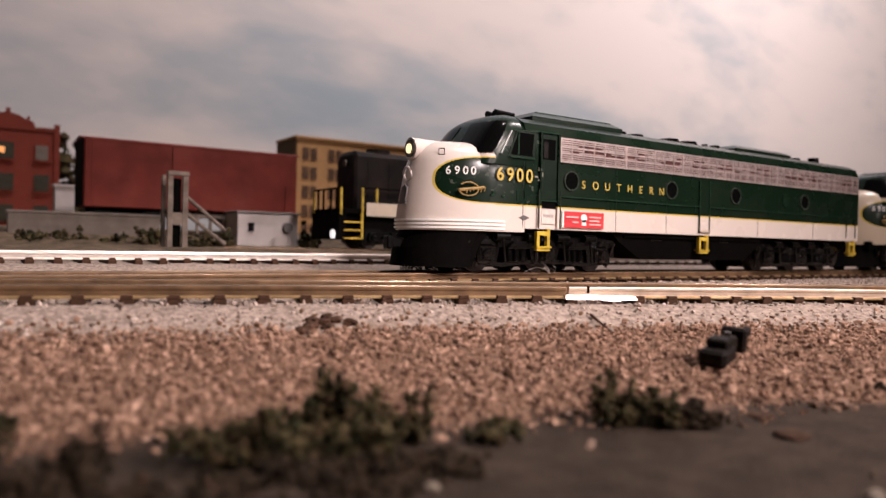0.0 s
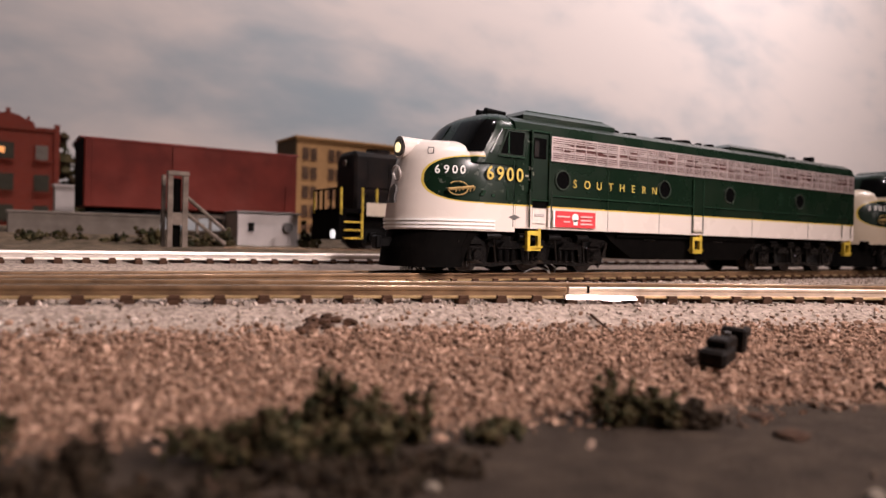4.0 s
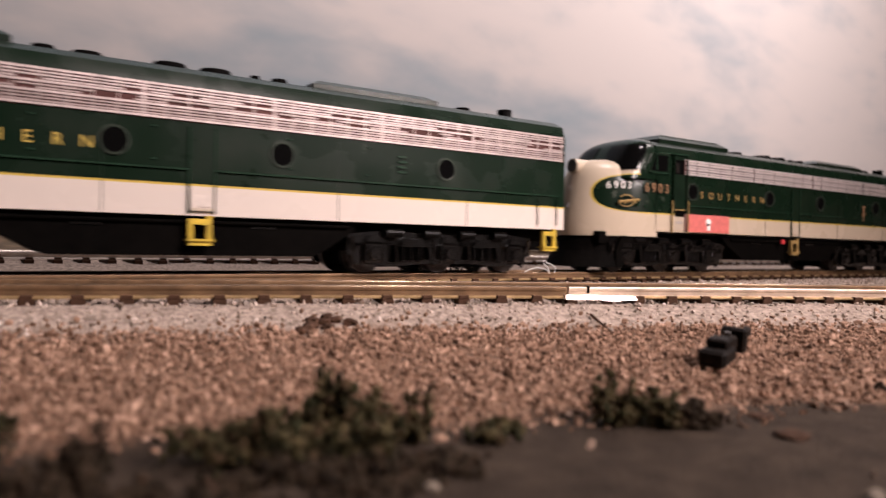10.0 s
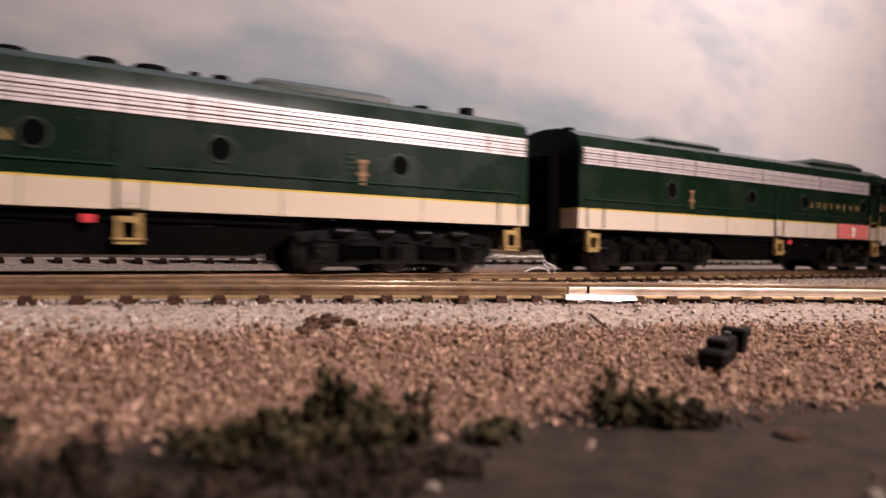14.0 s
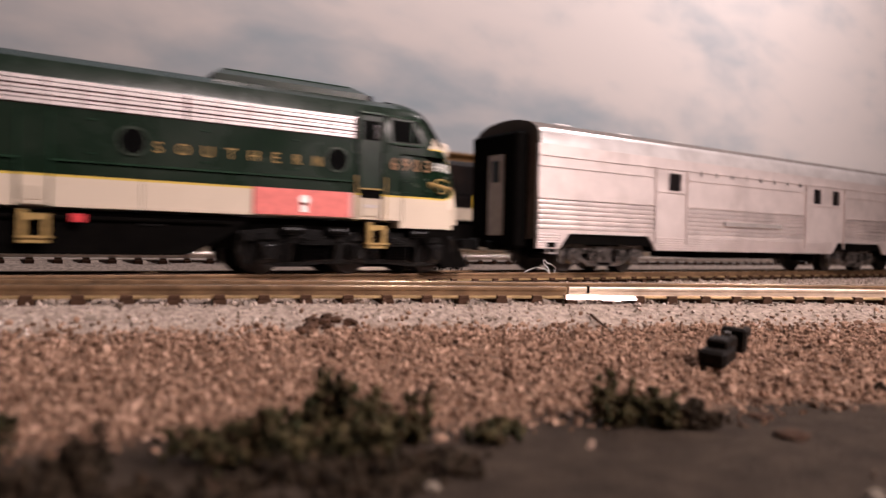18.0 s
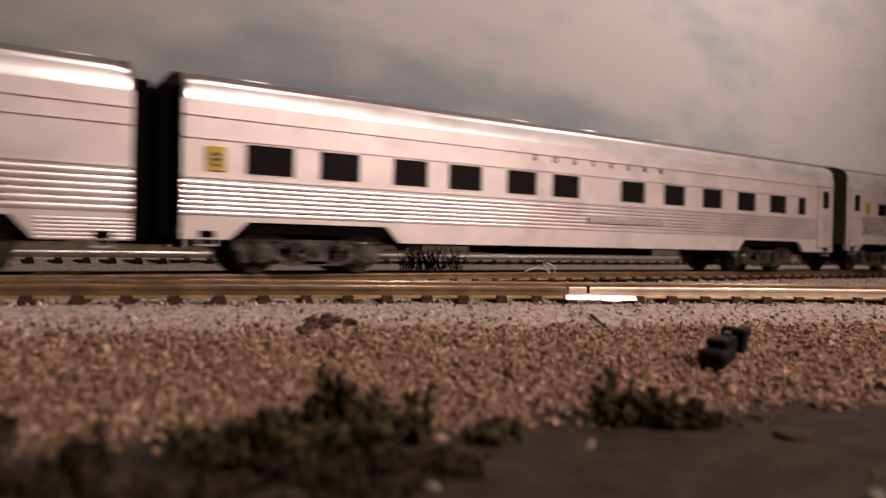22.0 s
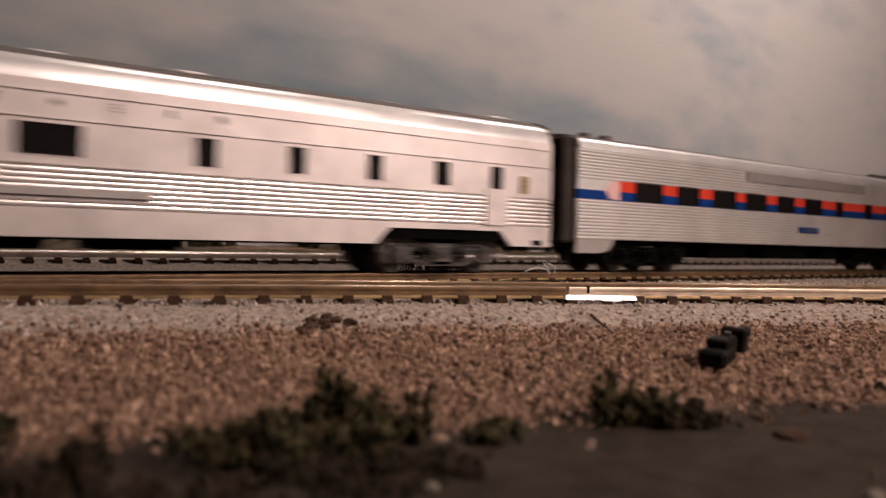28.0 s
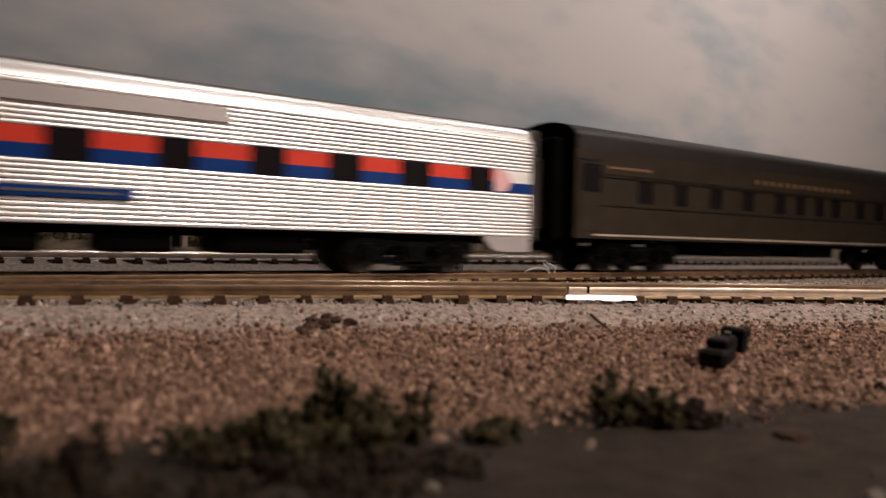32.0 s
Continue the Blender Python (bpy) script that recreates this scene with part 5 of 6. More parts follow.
# baggage car
TRAIN.append((streamliner("baggage_car", 0.8630, 0.2395, "silver ribbed baggage car with sliding side doors", "passenger cars", dict(
    SILVER, top=0.0500, fine=True, n=6, skirt=0.0078, fl=(0.0140, 0.0235), trucks=(0.0325, 0.1975), smooth=[(0.0545, 0.0722), (0.1510, 0.1832)],
    rows=[(0.0294, 0.0361, [(0.0616, 0.0686), (0.1576, 0.1638), (0.1729, 0.1791)])], beads=(0.0372,), part_beads=[(0.0, 0.0545, 0.0238), (0.0722, 0.1510, 0.0240), (0.1832, 0.2395, 0.0240), (0.0, 0.0545, 0.0338), (0.0722, 0.1510, 0.0338), (0.1832, 0.2395, 0.0334), (0.0556, 0.0712, 0.0288), (0.1520, 0.1822, 0.0286)],
    names=[(0.0799, 0.1466, 0.0368)],
    marks=[(0.0545, 0.0550, 0.010, 0.0372, M["silver"], 0.0007, "door_track"), (0.0717, 0.0722, 0.010, 0.0372, M["silver"], 0.0007, "door_track"), (0.1510, 0.1515, 0.010, 0.0372, M["silver"], 0.0007, "door_track"),
           (0.1827, 0.1832, 0.010, 0.0372, M["silver"], 0.0007, "door_track"), (0.0945, 0.1325, 0.0178, 0.0194, M["plate"], 0.0009, "name_plate")])), 0.8630, 0))
holes = [(0.0150, 0.0268), (0.0342, 0.0450), (0.0557, 0.0662), (0.0738, 0.0852), (0.0952, 0.1064), (0.1136, 0.1248), (0.1448, 0.1564), (0.1670, 0.1782), (0.1890, 0.2004), (0.2108, 0.2222), (0.2326, 0.2440), (0.2536, 0.2588)]
TRAIN.append((streamliner("coach_car", 1.1132, 0.2815, "silver ribbed passenger coach with wide dark windows", "passenger cars", dict(
    SILVER, end_doors=(0.2686,), skirt=0.0085, trucks=(0.0345, 0.2350), rows=[(0.0242, 0.0317, [(a - 0.0004, b + 0.0004) for a, b in holes])], beads=(0.0228, 0.0320, 0.0372), names=[(0.1057, 0.1648, 0.0360)],
    marks=[(0.0052, 0.0098, 0.0247, 0.0303, M["sticker_yellow"], 0.0006, "yellow_emblem"), (0.1290, 0.1660, 0.0168, 0.0184, M["plate"], 0.0009, "name_plate")])), 1.1132, 0))
TRAIN.append((streamliner("sleeping_car", 1.4065, 0.2775, "silver duplex sleeping car with staggered rows of windows", "passenger cars", dict(
    SILVER, skirt=0.0095, fl=(0.0168, 0.0250), trucks=(0.0345, 0.2360), smooth=[(0.0, 0.0125)], end_doors=(0.0022,), fine=True,
    rows=[(0.0263, 0.0323, [(0.0284, 0.0384), (0.0528, 0.0626), (0.0771, 0.0867), (0.1008, 0.1110), (0.1278, 0.1343), (0.1534, 0.1602), (0.1798, 0.1866), (0.2062, 0.2130), (0.2325, 0.2397), (0.2586, 0.2661)]),
          (0.0345, 0.0402, [(0.1147, 0.1214), (0.1408, 0.1473), (0.1676, 0.1743), (0.1938, 0.2008), (0.2199, 0.2278), (0.2458, 0.2537)])], beads=(0.0253, 0.0333),
    names=[(0.0362, 0.0868, 0.0382)], marks=[(0.0170, 0.0205, 0.0268, 0.0322, M["sticker_yellow"], 0.0006, "yellow_emblem"), (0.0164, 0.0334, 0.0190, 0.0208, M["plate"], 0.0009, "name_plate"),
           (0.1299, 0.1592, 0.0192, 0.0206, M["plate"], 0.0009, "name_plate"), (0.0122, 0.0126, 0.0110, 0.0395, M["silver"], 0.0006, "door_edge")])), 1.4065, 0))
TRAIN.append((streamliner("lounge_car", 1.6950, 0.2790, "silver ribbed lounge car with wide and narrow windows", "passenger cars", dict(
    SILVER, skirt=0.0083, fl=(0.0145, 0.0230), trucks=(0.0345, 0.2400), rows=[(0.0252, 0.0322, [(0.0171, 0.0312), (0.0378, 0.0541), (0.0621, 0.0777), (0.0857, 0.1016), (0.1096, 0.1254), (0.1330, 0.1457), (0.1688, 0.1742), (0.1915, 0.1964), (0.2136, 0.2185), (0.2350, 0.2403), (0.2547, 0.2596)])],
    beads=(0.0234, 0.0330, 0.0385), names=[(0.0950, 0.1750, 0.0365)], marks=[(0.2664, 0.2692, 0.0246, 0.0298, M["dim_gold"], 0.0006, "yellow_emblem"), (0.1184, 0.1602, 0.0170, 0.0186, M["plate"], 0.0009, "name_plate"),
           (0.2530, 0.2612, 0.0145, 0.0250, M["silver"], 0.0008, "low_door")])), 1.6950, 0))


def corridor_car(u, L, label, holes, first, last, vents, plate, door):
    spec = dict(STEEL, skirt=0.0098, trucks=(0.040, L - 0.040))
    root = empty("coach_car", pose(u, 0, 0), label, "railway carriage", "steel coaches")
    eave, top = 0.0410, 0.0470
    car_shell(root, L, 0.0098, eave, top, [M["stainless"], M["dull_roof"]], M["car_end"], [], bellows=0.0158, bellows_mat=M["bellows"])
    wells = [(0.0165, 0.0635), (L - 0.0635, L - 0.0165)]
    side_panel(root, "lower_ribs", [(0, L)], 0.0112, 0.0245, M["stainless"], profile=fluted(0.0112, 0.0245, 12))
    side_panel(root, "blue_band", gaps(0, L, holes), 0.0245, 0.0276, M["band_blue"], label="dark blue stripe")
    side_panel(root, "red_band", gaps(first, last, holes), 0.0276, 0.0312, M["band_red"], label="bright red stripe")
    side_panel(root, "steel_band", gaps(0, first, holes) + gaps(last, L, holes), 0.0276, 0.0312, M["stainless"])
    windows(root, holes, 0.0246, 0.0315, M["matt_black"])
    side_panel(root, "upper_ribs", [(0, L)], 0.0312, eave, M["stainless"], profile=fluted(0.0312, eave, 9))
    side_panel(root, "name_panel", [(L * 0.33, L * 0.66)], 0.0362, 0.0397, M["panel_grey"], out=0.0007, label="smooth dull name panel")
    for xa, w in ((0.0, 1), (L, -1)):
        part("end_skirt", plate_xz(bmesh.new(), [(xa, 0.0112), (xa, 0.0066), (xa + w * 0.0110, 0.0066), (xa + w * 0.0150, 0.0076), (xa + w * 0.0178, 0.0112)], -HALF, -HALF + 0.0012), M["panel_grey"], root)
    for x, s in ((first, -1), (last, 1)):
        bm = bmesh.new()
        v = [bm.verts.new((x + s * a, -HALF - 0.0003, z)) for a, z in ((-0.0015, 0.0247), (0.003, 0.0249), (0.0055, 0.0279), (0.003, 0.0309), (-0.0015, 0.0311))]
        w = [bm.verts.new((c.co.x, -HALF + 0.0002, c.co.z)) for c in v]
        bm.faces.new(v), bm.faces.new(w[::-1])
        for k in range(5):
            bm.faces.new((v[k], w[k], w[(k + 1) % 5], v[(k + 1) % 5]))
        part("arrow_mark", bm, M["pink"], root, "pale pink arrow head mark")
    p = part("name_plate", box(plate[0], plate[1], -HALF - 0.0009, -HALF, 0.0168, 0.0189), M["band_blue"], root, "blue name plate")
    part("writing", box(plate[0] + 0.003, plate[1] - 0.003, -HALF - 0.0011, -HALF - 0.0009, 0.0176, 0.0182), M["grey_mark"], p)
    if not door:
        for z in (0.0262, 0.0285, 0.0303):
            part("vent_slat", box(holes[-2][0], holes[-2][1], -HALF - 0.0004, -HALF + 0.0002, z, z + 0.0008), M["stainless"], root, "pale slat across a vent")
    for x in vents:
        part("roof_fan", rod((x, -0.006, top - 0.0014), (x, -0.006, top + 0.0012), 0.0028, 16, 0.0024), M["dull_roof"], root, "round dull roof ventilator")
    for t in (0.040, L - 0.040):
        coach_truck(root, t, M["black"], "black two-axle bogie")
    for x0, x1 in ((L * 0.27, L * 0.36), (L * 0.40, L * 0.52), (L * 0.56, L * 0.62), (L * 0.66, L * 0.74)):
        part("underfloor_box", box(x0, x1, -0.0130, 0.0130, 0.0052, 0.0120, 0.0008), M["matt_black"], root)
    if door:
        d = part("vestibule_door", box(0.0008, 0.0130, -HALF - 0.0010, -HALF + 0.0002, 0.0100, 0.0400, 0.0004), M["panel_grey"], root, "plain grey vestibule door")
        part("door_window", box(0.0054, 0.0106, -HALF - 0.0013, -HALF - 0.0010, 0.0285, 0.0366), M["window"], d)
    return root


step = lambda a, w, p, n: [(a + p * k, a + p * k + w) for k in range(n)]
TRAIN.append((corridor_car(1.9855, 0.2784, "fluted steel coach with red and blue window stripe",
                            [(0.0273, 0.0417), (0.0499, 0.0626), (0.0708, 0.0852), (0.0915, 0.1058), (0.1134, 0.1263), (0.1341, 0.1476), (0.1596, 0.1654), (0.1851, 0.1916), (0.2061, 0.2119), (0.2252, 0.2319), (0.2450, 0.2510), (0.2642, 0.2708)],
                            0.0180, 0.2570, (0.0137, 0.0236, 0.2150, 0.2240, 0.2320), (0.1300, 0.1440), False), 1.9855, 0))
TRAIN.append((corridor_car(2.2747, 0.2743, "fluted steel coach with red and blue window stripe and roof vents",
                            [(a - 0.0037, b - 0.0037) for a, b in ((0.0196, 0.0241), (0.0373, 0.0479), (0.0602, 0.0694), (0.0818, 0.0913), (0.1033, 0.1121), (0.1251, 0.1336), (0.1457, 0.1548), (0.1679, 0.1763), (0.1893, 0.1980), (0.2099, 0.2190), (0.2313, 0.2409), (0.2537, 0.2624))],
                            0.0298, 0.2613, (0.0170, 0.0253), (0.1303, 0.1600), True), 2.2747, 0))


def heavyweight(u, L):
    root = empty("heavyweight_car", pose(u, 0, 0), "dark olive heavyweight passenger car with gold lettering", "railway carriage", "passenger cars")
    eave, top = 0.0408, 0.0510
    car_shell(root, L, 0.0105, eave, top, [M["olive_roof"], M["olive_roof"]], M["matt_black"], [])
    holes = [(0.0296, 0.0375), (0.0493, 0.0563), (0.0697, 0.0773), (0.0904, 0.0980), (0.1126, 0.1200), (0.1280, 0.1350), (0.1431, 0.1499), (0.1565, 0.1638), (0.1777, 0.1850), (0.1960, 0.2035), (0.2150, 0.2220), (0.2340, 0.2410)]
    side_panel(root, "lower_side", [(0, L)], 0.0115, 0.0240, M["olive"])
    side_panel(root, "window_band", gaps(0, L, holes), 0.0240, 0.0318, M["olive"])
    windows(root, holes, 0.0240, 0.0318, M["olive_roof"])
    side_panel(root, "letterboard", [(0, L)], 0.0318, eave, M["olive"])
    side_panel(root, "belt_rail", [(0.006, L - 0.006)], 0.0332, 0.0335, M["olive"], out=0.0004)
    side_panel(root, "gold_line", [(0.008, L - 0.008)], 0.0124, 0.0130, M["cream_step"], out=0.0004)
    for k in range(14):
        x = 0.0990 + k * 0.0054
        part("name_mark", box(x, x + 0.0016, -HALF - 0.0003, -HALF, 0.0352, 0.0370), M["copper_digit"], root, "small worn gold name mark")
    for k in range(9):
        x = 0.0150 + k * 0.0024
        part("writing", box(x, x + 0.0015, -HALF - 0.0003, -HALF, 0.0352, 0.0361), M["copper_digit"], root)
    d = part("door", box(0.0020, 0.0116, -HALF - 0.0004, -HALF, 0.0140, 0.0372), M["olive"], root)
    part("door_pane", box(0.0026, 0.0110, -HALF - 0.0007, -HALF - 0.0003, 0.0270, 0.0362), M["window"], d)
    part("door_head", box(0.0014, 0.0122, -HALF - 0.0009, -HALF, 0.0372, 0.0378), M["olive_roof"], d)
    side_panel(root, "letterboard_rail", [(0.0125, L - 0.012)], 0.0322, 0.0326, M["olive_roof"], out=0.0006)
    side_panel(root, "sill_rail", [(0.0125, L - 0.012)], 0.0225, 0.0229, M["olive_roof"], out=0.0005)
    for t in (0.036, L - 0.036):
        coach_truck(root, t, M["black"], "black bogie")
    for x0, x1 in ((L * 0.3, L * 0.42), (L * 0.5, L * 0.6)):
        part("underfloor_box", box(x0, x1, -0.0125, 0.0125, 0.0060, 0.0120, 0.0008), M["matt_black"], root)
    return root


TRAIN.append((heavyweight(2.5680, 0.2800), 2.5680, 0))


# ---- the scenery behind the tracks ----
def bushy(name, spots, mat, label, seed, category="bush", size=0.00042):
    """A clump of crumbly foliage: many small crooked bits heaped over a few stems. spots: x, y, z, spread, height, count."""
    rs = np.random.RandomState(seed)
    ico = bmesh.new()
    bmesh.ops.create_icosphere(ico, subdivisions=1, radius=1.0)
    base = np.array([v.co[:] for v in ico.verts])
    faces = np.array([[v.index for v in f.verts] for f in ico.faces])
    ico.free()
    root = empty(name, pose(spots[0][0], spots[0][1], spots[0][2]), label, category)
    o = np.array(spots[0][:3])
    pts, fs, n0 = [], [], 0
    stems = bmesh.new()
    for x, y, z, spread, height, count in spots:
        lobes = rs.normal(0, 1, (7, 3)) * [spread * 0.5, spread * 0.4, 0] + [0, 0, 0]
        tall = height * rs.uniform(0.35, 1.25, 7)
        for k in range(7):
            tip = np.array([x + lobes[k][0], y + lobes[k][1], z + tall[k]]) - o
            add_rod(stems, tuple(np.array([x + lobes[k][0] * 0.4, y + lobes[k][1] * 0.4, z - 0.0005]) - o), tuple(tip), 0.0003, 5, 0.0001)
        for k in range(count * 3 if size < 0.001 else count):
            q = rs.randint(7)
            h = rs.beta(1.2, 1.6)
            r = spread * 0.27 * (1 - 0.75 * h)
            c = np.array([x + lobes[q][0] * (0.5 + 0.5 * h) + rs.normal(0, r), y + lobes[q][1] * (0.5 + 0.5 * h) + rs.normal(0, r), z + tall[q] * h])
            s = size * rs.uniform(0.5, 1.5)
            pts.append(base * rs.uniform(0.4, 1.3, (len(base), 1)) * rs.uniform(0.5, 1.4, (1, 3)) * s + c - o)
            fs.append(faces + n0)
            n0 += len(base)
    me = bpy.data.meshes.new("foliage")
    me.from_pydata(np.concatenate(pts).tolist(), [], np.concatenate(fs).tolist())
    me.materials.append(mat)
    ob = new("foliage", me)
    ob.parent = root
    ob["kind"] = "stuff"
    tagged(part("stem", stems, M["tie"], root), kind="stuff")
    return root


LEAF = stone_material("dark_foliage", [(0.008, 0.007, 0.003), (0.026, 0.026, 0.011), (0.080, 0.060, 0.028), (0.018, 0.019, 0.008), (0.070, 0.044, 0.024)], 0.9)
LEAF_DRY = stone_material("dry_foliage", [(0.006, 0.004, 0.0025), (0.040, 0.027, 0.017), (0.016, 0.012, 0.007)], 0.9)

bushy("bush", [(0.0275, -0.1180, -0.0125, 0.009, 0.0042, 300), (0.0355, -0.1165, -0.0125, 0.0055, 0.0078, 240), (0.0225, -0.1160, -0.0125, 0.0050, 0.0030, 90), (0.0405, -0.1205, -0.0125, 0.0025, 0.0050, 50), (0.0330, -0.1230, -0.0125, 0.006, 0.0030, 160)],
      LEAF, "dark green crumbly bush at the edge of the road", 11)
bushy("bush", [(0.0655, -0.1270, -0.0124, 0.0036, 0.0050, 150), (0.0700, -0.1295, -0.0124, 0.0036, 0.0034, 120)], LEAF, "small dark green bush on the gravel edge", 12)
bushy("bush", [(0.0740, -0.1312, -0.0124, 0.0036, 0.0024, 110)], LEAF_DRY, "low brown tuft of dry foliage on the gravel edge", 17)
# Dark crumbs added in place of the shade on the near road.
bushy("bush", [(0.0245, -0.1265, -0.0128, 0.006, 0.0016, 150), (0.0310, -0.1308, -0.0128, 0.006, 0.0014, 130), (0.0180, -0.1320, -0.0129, 0.006, 0.0014, 120), (0.0240, -0.1350, -0.0129, 0.006, 0.0012, 110), (0.0385, -0.1290, -0.0128, 0.005, 0.0012, 60)], LEAF_DRY, "low dark crumbs standing in for shade on the road", 18)
bushy("bush", [(0.0065, -0.1225, -0.0125, 0.0040, 0.0048, 150), (0.0030, -0.1260, -0.0127, 0.004, 0.0034, 110), (0.0105, -0.1270, -0.0128, 0.004, 0.0016, 80)], LEAF_DRY, "small dark bush close to the camera", 13)
bushy("bush", [(-0.001, -0.1100, -0.0120, 0.005, 0.0042, 110)], LEAF, "dark green tuft on the gravel", 14)
bushy("bush", [(0.049, -0.1235, -0.0124, 0.005, 0.0016, 70)], LEAF, "flat mossy green tuft", 15)
bushy("bush", [(0.118, -0.1400, -0.0120, 0.006, 0.0016, 60)], LEAF_DRY, "low dark tuft by the road", 16)

# dead weeds beside the main track
rs = random.Random(5)
bm = bmesh.new()
for k in range(60):
    x = 0.137 + 0.030 * rs.random()
    p = Vector((x, 0.048 + 0.006 * rs.random(), -0.0045))
    for n in range(5):
        q = p + Vector((rs.uniform(-0.0022, 0.0022), rs.uniform(-0.001, 0.001), rs.uniform(0.0012, 0.0030)))
        add_rod(bm, p, q, 0.00038 - 0.00006 * n, 5)
        p = q
weeds = empty("dead_weeds", Matrix(), "tangle of black dead weeds beside the main track", "weeds")
tagged(part("stalks", bm, M["matt_black"], weeds), kind="stuff")

# a curl of pale lint on the rail
bm = bmesh.new()
curl = [(0.1475, -0.0002), (0.1500, 0.0006), (0.1530, 0.0012), (0.1555, 0.0009), (0.1580, 0.0002), (0.1592, -0.0008), (0.1585, 0.0010), (0.1565, 0.0022), (0.1560, 0.0034), (0.1570, 0.0036), (0.1574, 0.0028), (0.1600, 0.0022), (0.1622, 0.0010), (0.1615, -0.0004)]
for (xa, za), (xb, zb) in zip(curl, curl[1:]):
    add_rod(bm, (xa, -0.0105 + (xa - 0.155) * 0.1, za + 0.0004), (xb, -0.0105 + (xb - 0.155) * 0.1, zb + 0.0004), 0.00014, 5)
tagged(part("lint", bm, material("pale_fibre", (0.7, 0.68, 0.66), 0.7)), "thin curl of pale lint on the rail", "lint")

# fallen black coupler on the gravel
junk = empty("coupler_piece", pose(0.1020, -0.1150, -0.0094, 4, -6, 18), "broken black plastic coupler lying on the gravel", "coupler")
JUNK = material("dusty_black_plastic", (0.006, 0.0042, 0.0032), 0.6, spec=0.12, grain=0.4, grain_scale=400, dirt=(0.030, 0.020, 0.014), dirt_scale=250, dirt_amount=0.5)
part("draft_box", box(-0.0050, 0.0012, -0.0022, 0.0022, 0.0, 0.0026, 0.0005), JUNK, junk)
part("lid", box(-0.0026, 0.0008, -0.0017, 0.0017, 0.0026, 0.0040, 0.0003), JUNK, junk)
part("shank", box(0.0012, 0.0050, -0.0012, 0.0012, 0.0012, 0.0034, 0.0003), JUNK, junk)
part("knuckle", box(0.0050, 0.0066, -0.0024, 0.0018, 0.0004, 0.0045, 0.0004), JUNK, junk)
part("knuckle_lip", box(0.0062, 0.0086, -0.0024, -0.0010, 0.0026, 0.0045, 0.0004), JUNK, junk)
part("pin", rod((0.0030, 0, 0.0034), (0.0030, 0, 0.0042), 0.0006, 10), M["steel"], junk)

# joiner and gap in the near rail
j = empty("rail_joiner", Matrix(), "shiny metal joiner clasping the near rail", "rail joiner")
yn = lambda x: -0.0421 - 0.2495 * x - 0.47 * x * x
def along(x0, x1, off, z0, z1, w, lean=0.0):
    d = Vector((x1 - x0, yn(x1) - yn(x0), 0)).normalized()
    n = Vector((-d.y, d.x, 0))
    bm = bmesh.new()
    q = []
    for x in (x0, x1):
        c = Vector((x, yn(x), 0)) + n * off
        q += [c - n * w, c + n * w]
    lo = [bm.verts.new((p.x, p.y, z0)) for p in (q[0], q[2], q[3], q[1])]
    hi = [bm.verts.new((p.x, p.y, z1)) for p in (q[0] + n * lean, q[2] + n * lean, q[3], q[1])]
    bm.faces.new(lo[::-1]), bm.faces.new(hi)
    for k in range(4):
        bm.faces.new((lo[k], lo[(k + 1) % 4], hi[(k + 1) % 4], hi[k]))
    return bm
part("clasp", along(0.1060, 0.1140, 0.0004, -0.0027, -0.0018, 0.0016, 0.0003), M["joiner"], j)
part("clasp_wing", along(0.1140, 0.1180, 0.0002, -0.0029, -0.0019, 0.0015, 0.0004), M["joiner"], j)
part("clasp_tail", along(0.1180, 0.1218, 0.0004, -0.0028, -0.0020, 0.0013, 0.0003), M["joiner"], j)
part("gap", along(0.1112, 0.1117, 0.0013, -0.0014, 0.00015, 0.0009), M["matt_black"], j)

# pebbles and scraps lying about
def scrap(name, x, y, r, mat, label, flat=0.5, seed=1):
    rs = random.Random(seed)
    bm = bmesh.new()
    bmesh.ops.create_icosphere(bm, subdivisions=2, radius=r)
    for v in bm.verts:
        v.co *= rs.uniform(0.75, 1.2)
        v.co.z *= flat
    z = float(ground_height(np.array([x]), np.array([y]))[0][0])
    ob = part(name, bm, mat)
    ob.matrix_world = pose(x, y, z + r * flat * 0.4, 0, 0, rs.uniform(0, 360))
    return tagged(ob, label, "debris")
PALE = material("pale_stone", (0.22, 0.18, 0.14), 0.8, grain=0.3, grain_scale=400)
scrap("dark_scrap", 0.0795, -0.1405, 0.0022, M["tie"], "flat dark brown scrap lying on the road", 0.25, 2)
scrap("dark_scrap", 0.0850, -0.1330, 0.0016, M["tie"], "small dark scrap at the edge of the road", 0.3, 3)
scrap("pale_stone", 0.0338, -0.1345, 0.0007, PALE, "pale rounded pebble on the road", 0.7, 4)
scrap("pale_stone", 0.0660, -0.1560, 0.0009, PALE, "pale pebble lying on the road", 0.7, 5)
for k, (x, y) in enumerate(((0.0510, -0.0672), (0.0530, -0.0684), (0.0550, -0.0682), (0.0490, -0.0700), (0.0572, -0.0700), (0.0525, -0.0706), (0.0472, -0.0714), (0.0500, -0.0690), (0.0540, -0.0668))):
    scrap("dark_pebble", x, y, 0.0013, M["tie"], "dark brown pebble in the ballast", 0.6, 20 + k)
bm = bmesh.new()
add_rod(bm, (0.1042, -0.0835, -0.0050), (0.1000, -0.0935, -0.0074), 0.0003, 6, 0.00015)
tagged(part("twig", bm, M["tie"]), "thin dark twig on the ballast", "twig")

